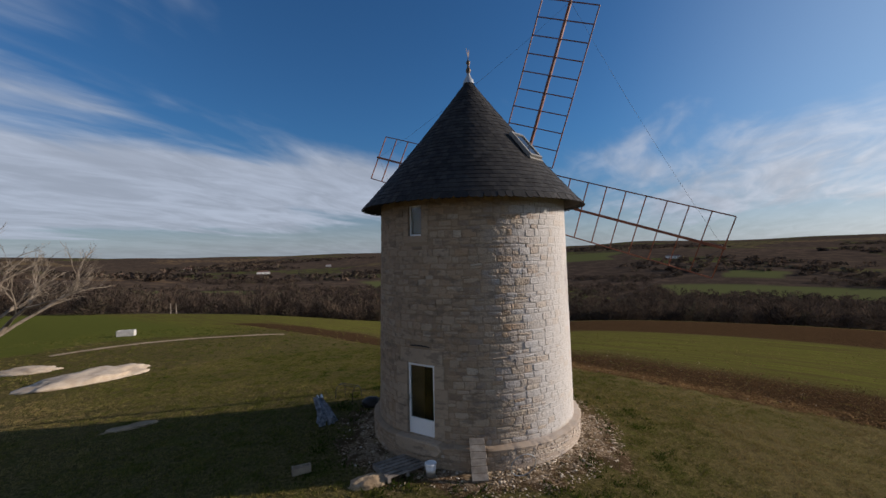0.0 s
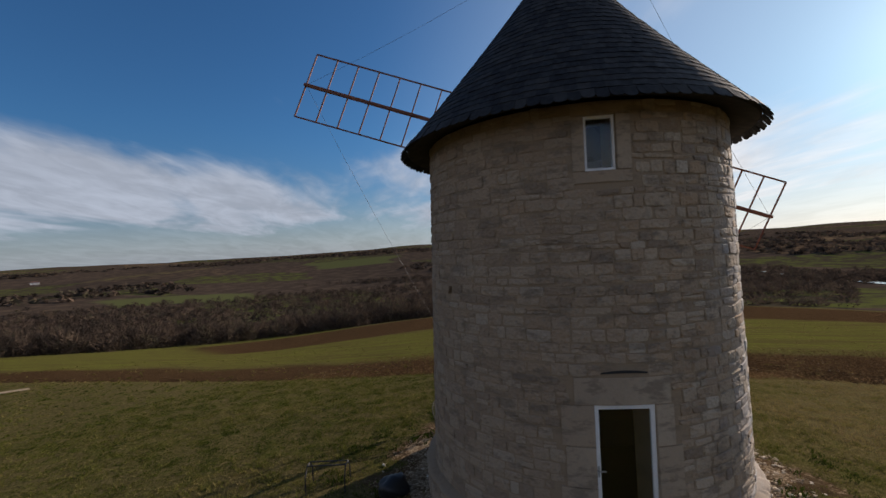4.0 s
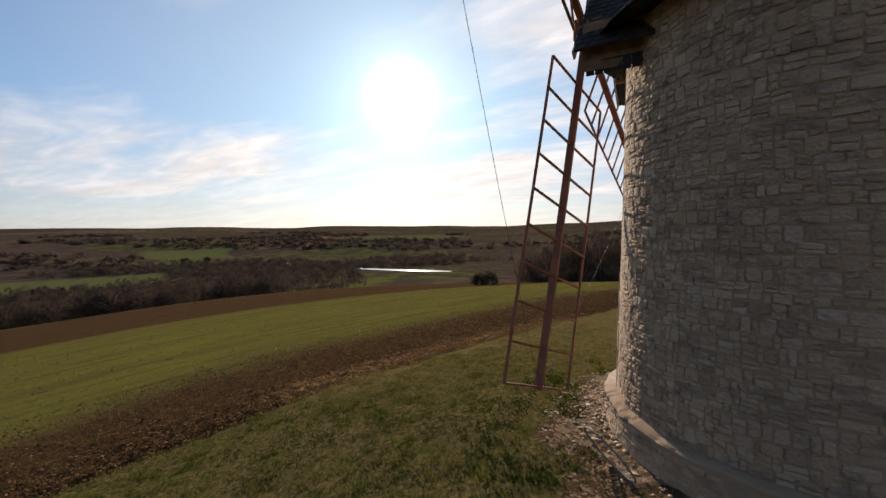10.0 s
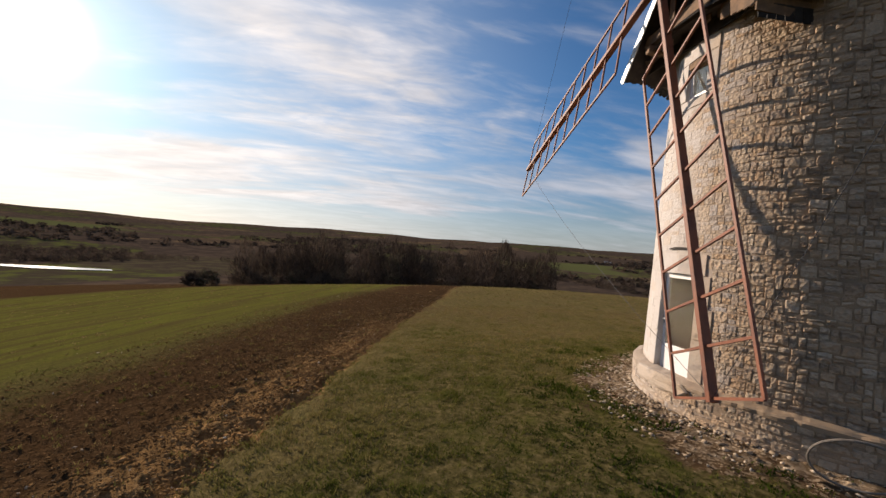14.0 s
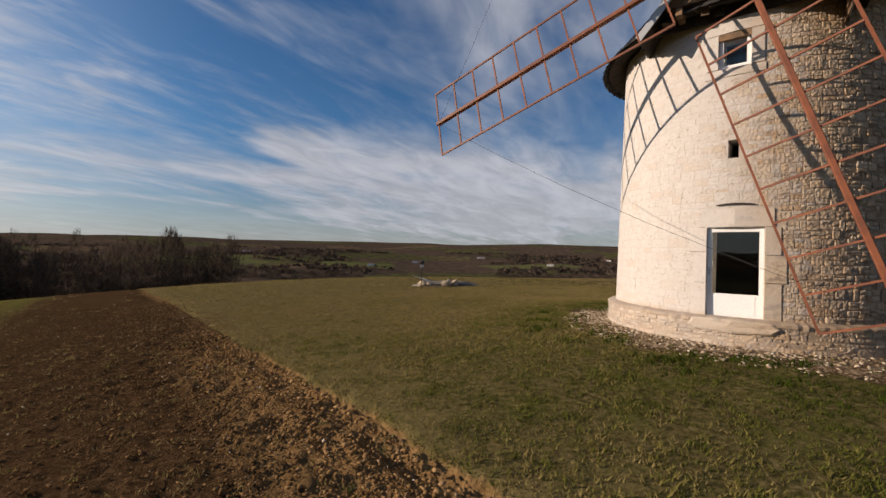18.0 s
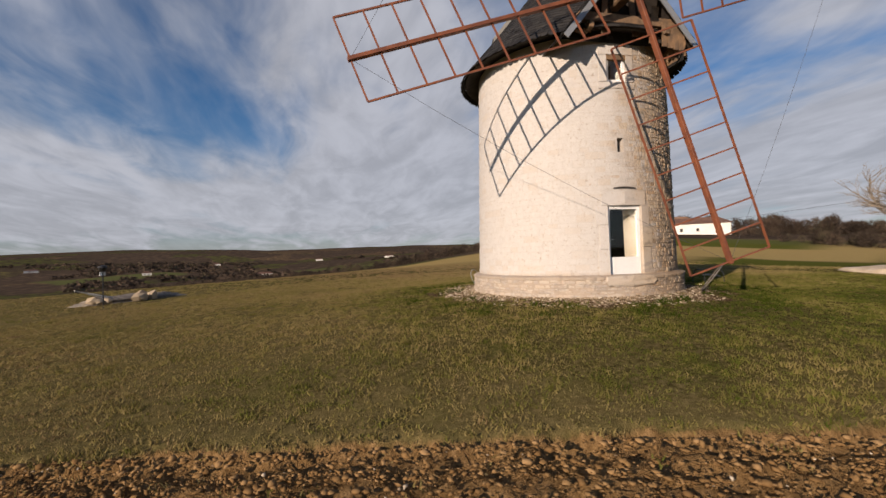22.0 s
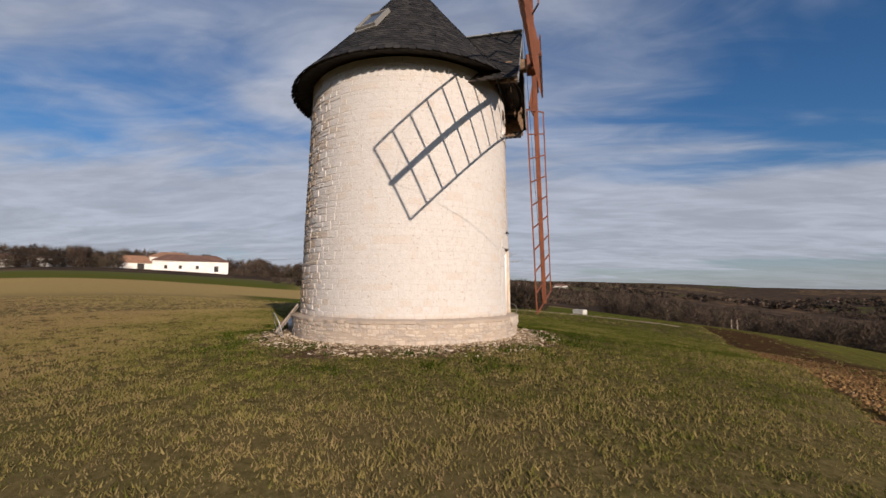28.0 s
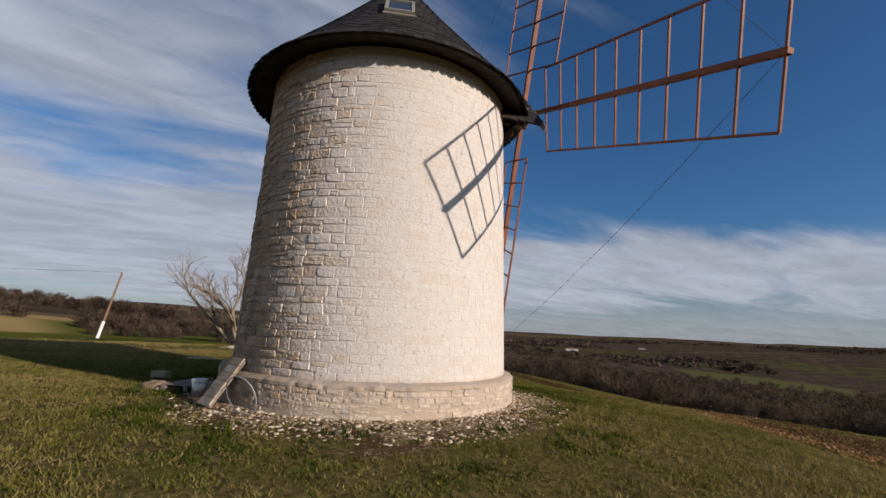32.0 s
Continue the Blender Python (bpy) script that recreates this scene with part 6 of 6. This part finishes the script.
trough = thing("concrete_trough", (-33.4, 29.9, land(-33.4, 29.9)), 20, "pale concrete box standing in the grass", "trough")
bm = bmesh.new()
box(bm, -0.75, 0.75, -0.45, -0.37, 0, 0.6), box(bm, -0.75, 0.75, 0.37, 0.45, 0, 0.6), box(bm, -0.75, -0.67, -0.37, 0.37, 0, 0.6), box(bm, 0.67, 0.75, -0.37, 0.37, 0, 0.6), box(bm, -0.67, 0.67, -0.37, 0.37, 0, 0.1)
part("basin", bm, M["concrete"], trough)
for k, (x, y) in enumerate(((-76.0, 110.0), (-77.2, 109.4))):
    marker = thing("field_marker", (x, y, land(x, y)), 0, "pale post standing in the green field", "post", "posts in the field")
    part("post", tube([(0, 0, -0.3), (0, 0, 3.0)], [0.13, 0.11], 8), M["pale_wood"], marker)
aframe = thing("trestle_pole", (-46.6, 176.3, land(-46.6, 176.3)), 30, "pale wooden pole with a slanting brace", "pole")
part("post", tube([(0, 0, -0.3), (0.2, 0, 4.6)], [0.16, 0.12], 8), M["pale_wood"], aframe)
part("brace", tube([(1.5, 0, -0.3), (0.25, 0, 3.9)], [0.14, 0.11], 8), M["pale_wood"], aframe)
# pale track along the northern edge of the meadow
v, f = [], []
pts = [(-30, 17.0), (-28.5, 20.5), (-27, 23), (-24, 25.5), (-20.5, 27.2), (-16, 29)]
for i in range(len(pts) - 1):
    for k in range(6):
        x, y = bez(pts[i][0], pts[i + 1][0], k / 6), bez(pts[i][1], pts[i + 1][1], k / 6)
        d = Vector((pts[i + 1][0] - pts[i][0], pts[i + 1][1] - pts[i][1], 0)).normalized()
        w = 0.45 + 0.25 * noise.noise((x, y, 0))
        for s in (-1, 1):
            px, py = x - d.y * w * s, y + d.x * w * s
            v.append((px, py, land(px, py) + 0.03))
        v.append((x, y, land(x, y) + 0.09))
n_ = len(v) // 3
f = [q for i in range(n_ - 1) for q in ((3 * i, 3 * i + 2, 3 * i + 5, 3 * i + 3), (3 * i + 2, 3 * i + 1, 3 * i + 4, 3 * i + 5))]
tagged(new("stone_bank", mesh_of("stone_bank", v, f, M["track"], True)), "thin bank of pale crushed stone along the meadow's edge", "bank", kind="structure")

# ---- things lying round the tower ----
gz = lambda x, y: land(x, y)
pallet = thing("pallet", (-2.45, -3.25, gz(-2.45, -3.25) + 0.01), 32, "grey weathered wooden pallet lying by the footing", "pallet")
for k in range(6):
    part("deck_board", cube(-0.6, 0.6, -0.48 + 0.17 * k, -0.48 + 0.17 * k + 0.12, 0.115, 0.138, None, 0.004), M["old_wood"], pallet)
for x in (-0.55, 0.0, 0.55):
    part("runner", cube(x - 0.05, x + 0.05, -0.48, 0.50, 0.022, 0.113, None, 0.004), M["old_wood"], pallet)
for x in (-0.55, 0.0, 0.55):
    part("bottom_board", cube(x - 0.05, x + 0.05, -0.48, 0.50, 0.0, 0.020), M["old_wood"], pallet)

bucket = thing("bucket", (-1.58, -3.62, gz(-1.58, -3.62)), 0, "white plastic bucket, empty, with a rim", "bucket")
part("body", lathe([(0, 0.01), (0.115, 0.01), (0.12, 0.0), (0.15, 0.34), (0.142, 0.34), (0.112, 0.02), (0, 0.02)], 24), M["white"], bucket, smooth=True)
part("rim", lathe([(0.150, 0.29), (0.160, 0.29), (0.164, 0.345), (0.150, 0.35), (0.140, 0.345)], 24), M["white"], bucket)
part("handle", tube([(0.155 * math.cos(t), 0.155 * math.sin(t), 0.30 - 0.10 * math.sin(t / 1.0)) for t in [k * math.pi / 8 for k in range(9)]], 0.004, 5), M["zinc"], bucket, "thin wire handle")

# thick planks leaning against the footing
ramp = thing("leaning_panel", (-0.28, -4.05, gz(-0.28, -4.05)), 2, "pale weathered board panel leaning on the footing", "panel")
lean = Vector((0, 0.62, 0.86))
for k in range(6):
    p = lean * ((k + 0.5) / 6)
    part("board", beam(p + Vector((-0.22, 0, 0.03)), p + Vector((0.22 - 0.012 * (k % 3), 0, 0.03)), 0.168, 0.045, (0, -0.86, 0.62), 0.006), M["pale_wood"], ramp)
for x in (-0.15, 0.15):
    part("batten", beam(Vector((x, 0.05, 0.0)), lean + Vector((x, 0.05, 0.0)), 0.06, 0.035, (0, -0.86, 0.62)), M["old_wood"], ramp)


M["hose"] = material("dusty grey hose", flat((0.16, 0.14, 0.12)), 0.7)


def make_hoop(at, r, tilt, turn, rad, mat, label, parts=1):
    hoop = thing("hoop", (*at, gz(*at) + 0.01), turn, label, "hoop")
    m_ = Euler((tilt, 0, 0)).to_matrix()
    for k in range(parts):
        pts_ = [m_ @ Vector((r * (1 - 0.06 * k) * math.cos(t), 0.03 * k, r * (1 - 0.06 * k) * (1 + math.sin(t)))) for t in [6.283 * j / 28 for j in range(29)]]
        part("coil", tube(pts_, rad, 6), mat, hoop)


make_hoop((0.85, -3.80), 0.36, 0.35, 14, 0.012, M["zinc"], "thin steel hoop leaning against the footing")
make_hoop((-1.10, 3.86), 0.50, -0.62, 16, 0.017, M["hose"], "grey hose ring leaning on the footing", 1)

# a small heap of broken stone, and a hollow block behind it
make_heap("stone_heap", (-3.2, -3.85), (0.55, 0.32, 0.16), 20, M["track"], 3.0, "small heap of broken tan limestone", "stones")
block_ = thing("concrete_block", (-5.2, -3.15, gz(-5.2, -3.15)), 24, "hollow concrete building block lying in the grass", "block")
bm = bmesh.new()
box(bm, -0.25, 0.25, -0.10, -0.07, 0, 0.2), box(bm, -0.25, 0.25, 0.07, 0.10, 0, 0.2), box(bm, -0.25, -0.22, -0.07, 0.07, 0, 0.2), box(bm, 0.22, 0.25, -0.07, 0.07, 0, 0.2), box(bm, -0.015, 0.015, -0.07, 0.07, 0, 0.2)
part("shell", bm, M["pale_wood_dust"], block_)

# rolled sheets standing on the north-west side
M["tarp"] = material("grey plastic sheeting", mottled((0.22, 0.23, 0.24), (0.07, 0.075, 0.08), 6.0, 25.0, 0.4), 0.5)
rolls = thing("sheeting_rolls", (-5.55, 0.55, gz(-5.55, 0.55)), 30, "two crumpled grey rolls of plastic sheeting", "roll")
for k, (x, ln) in enumerate(((-0.17, 1.0), (0.17, 1.12))):
    n_, m_, v, f = 26, 22, [], []
    for j in range(m_ + 1):
        t = j / m_
        for i in range(n_):
            th = 2 * math.pi * i / n_
            fold = 1 + 0.30 * math.sin(5 * th + 2.0 * k + 1.5 * t) + 0.22 * noise.noise((math.cos(th) * 2, math.sin(th) * 2, 3 * t + 7 * k))
            r = (0.15 - 0.05 * t) * fold
            v.append((x * (1 - 0.55 * t) + r * math.cos(th) + 0.05 * math.sin(4 * t + k), -0.45 + ln * 0.9 * t + 0.4 * r * math.sin(th) + 0.03 * noise.noise((th, t * 6, k)), 0.12 + 0.58 * t + r * math.sin(th) * 0.9))
    f = [(j * n_ + i, j * n_ + (i + 1) % n_, (j + 1) * n_ + (i + 1) % n_, (j + 1) * n_ + i) for j in range(m_) for i in range(n_)]
    f += [tuple(range(n_ - 1, -1, -1)), tuple(m_ * n_ + i for i in range(n_))]
    part("roll", mesh_of("roll", v, f, M["tarp"]), None, rolls)
    part("core", lathe([(0.0, 0), (0.045, 0), (0.045, 0.14), (0, 0.14)], 10, None, pose(x * 0.45 + 0.03, 0.46, 0.70, -58, 0, 0)), M["white"], rolls, "white cardboard core")
rack = thing("rebar_rack", (-5.1, 3.0, gz(-5.1, 3.0)), 60, "low black bent-bar rack with two hoops", "rack")
for y in (-0.45, 0.45):
    part("hoop", tube([(-0.30, y, 0), (-0.27, y, 0.38), (-0.12, y, 0.55), (0.12, y, 0.55), (0.27, y, 0.38), (0.30, y, 0)], 0.016, 6), M["black"], rack)
for x in (-0.1, 0.1):
    part("bar", tube([(x, -0.45, 0.56), (x, 0.45, 0.56)], 0.014, 6), M["black"], rack)
bag = thing("rubble_sack", (-3.95, 1.75, gz(-3.95, 1.75)), 10, "dark slumped rubble sack against the footing", "sack")
bm = bmesh.new()
bmesh.ops.create_icosphere(bm, subdivisions=3, radius=0.30)
for v_ in bm.verts:
    k = 1 + 0.3 * noise.noise(v_.co * 5)
    v_.co = Vector((v_.co.x * 1.2 * k, v_.co.y * k, max(-0.16, v_.co.z * 0.85 * k) + 0.16))
part("sack", bm, M["black"], bag, smooth=True)
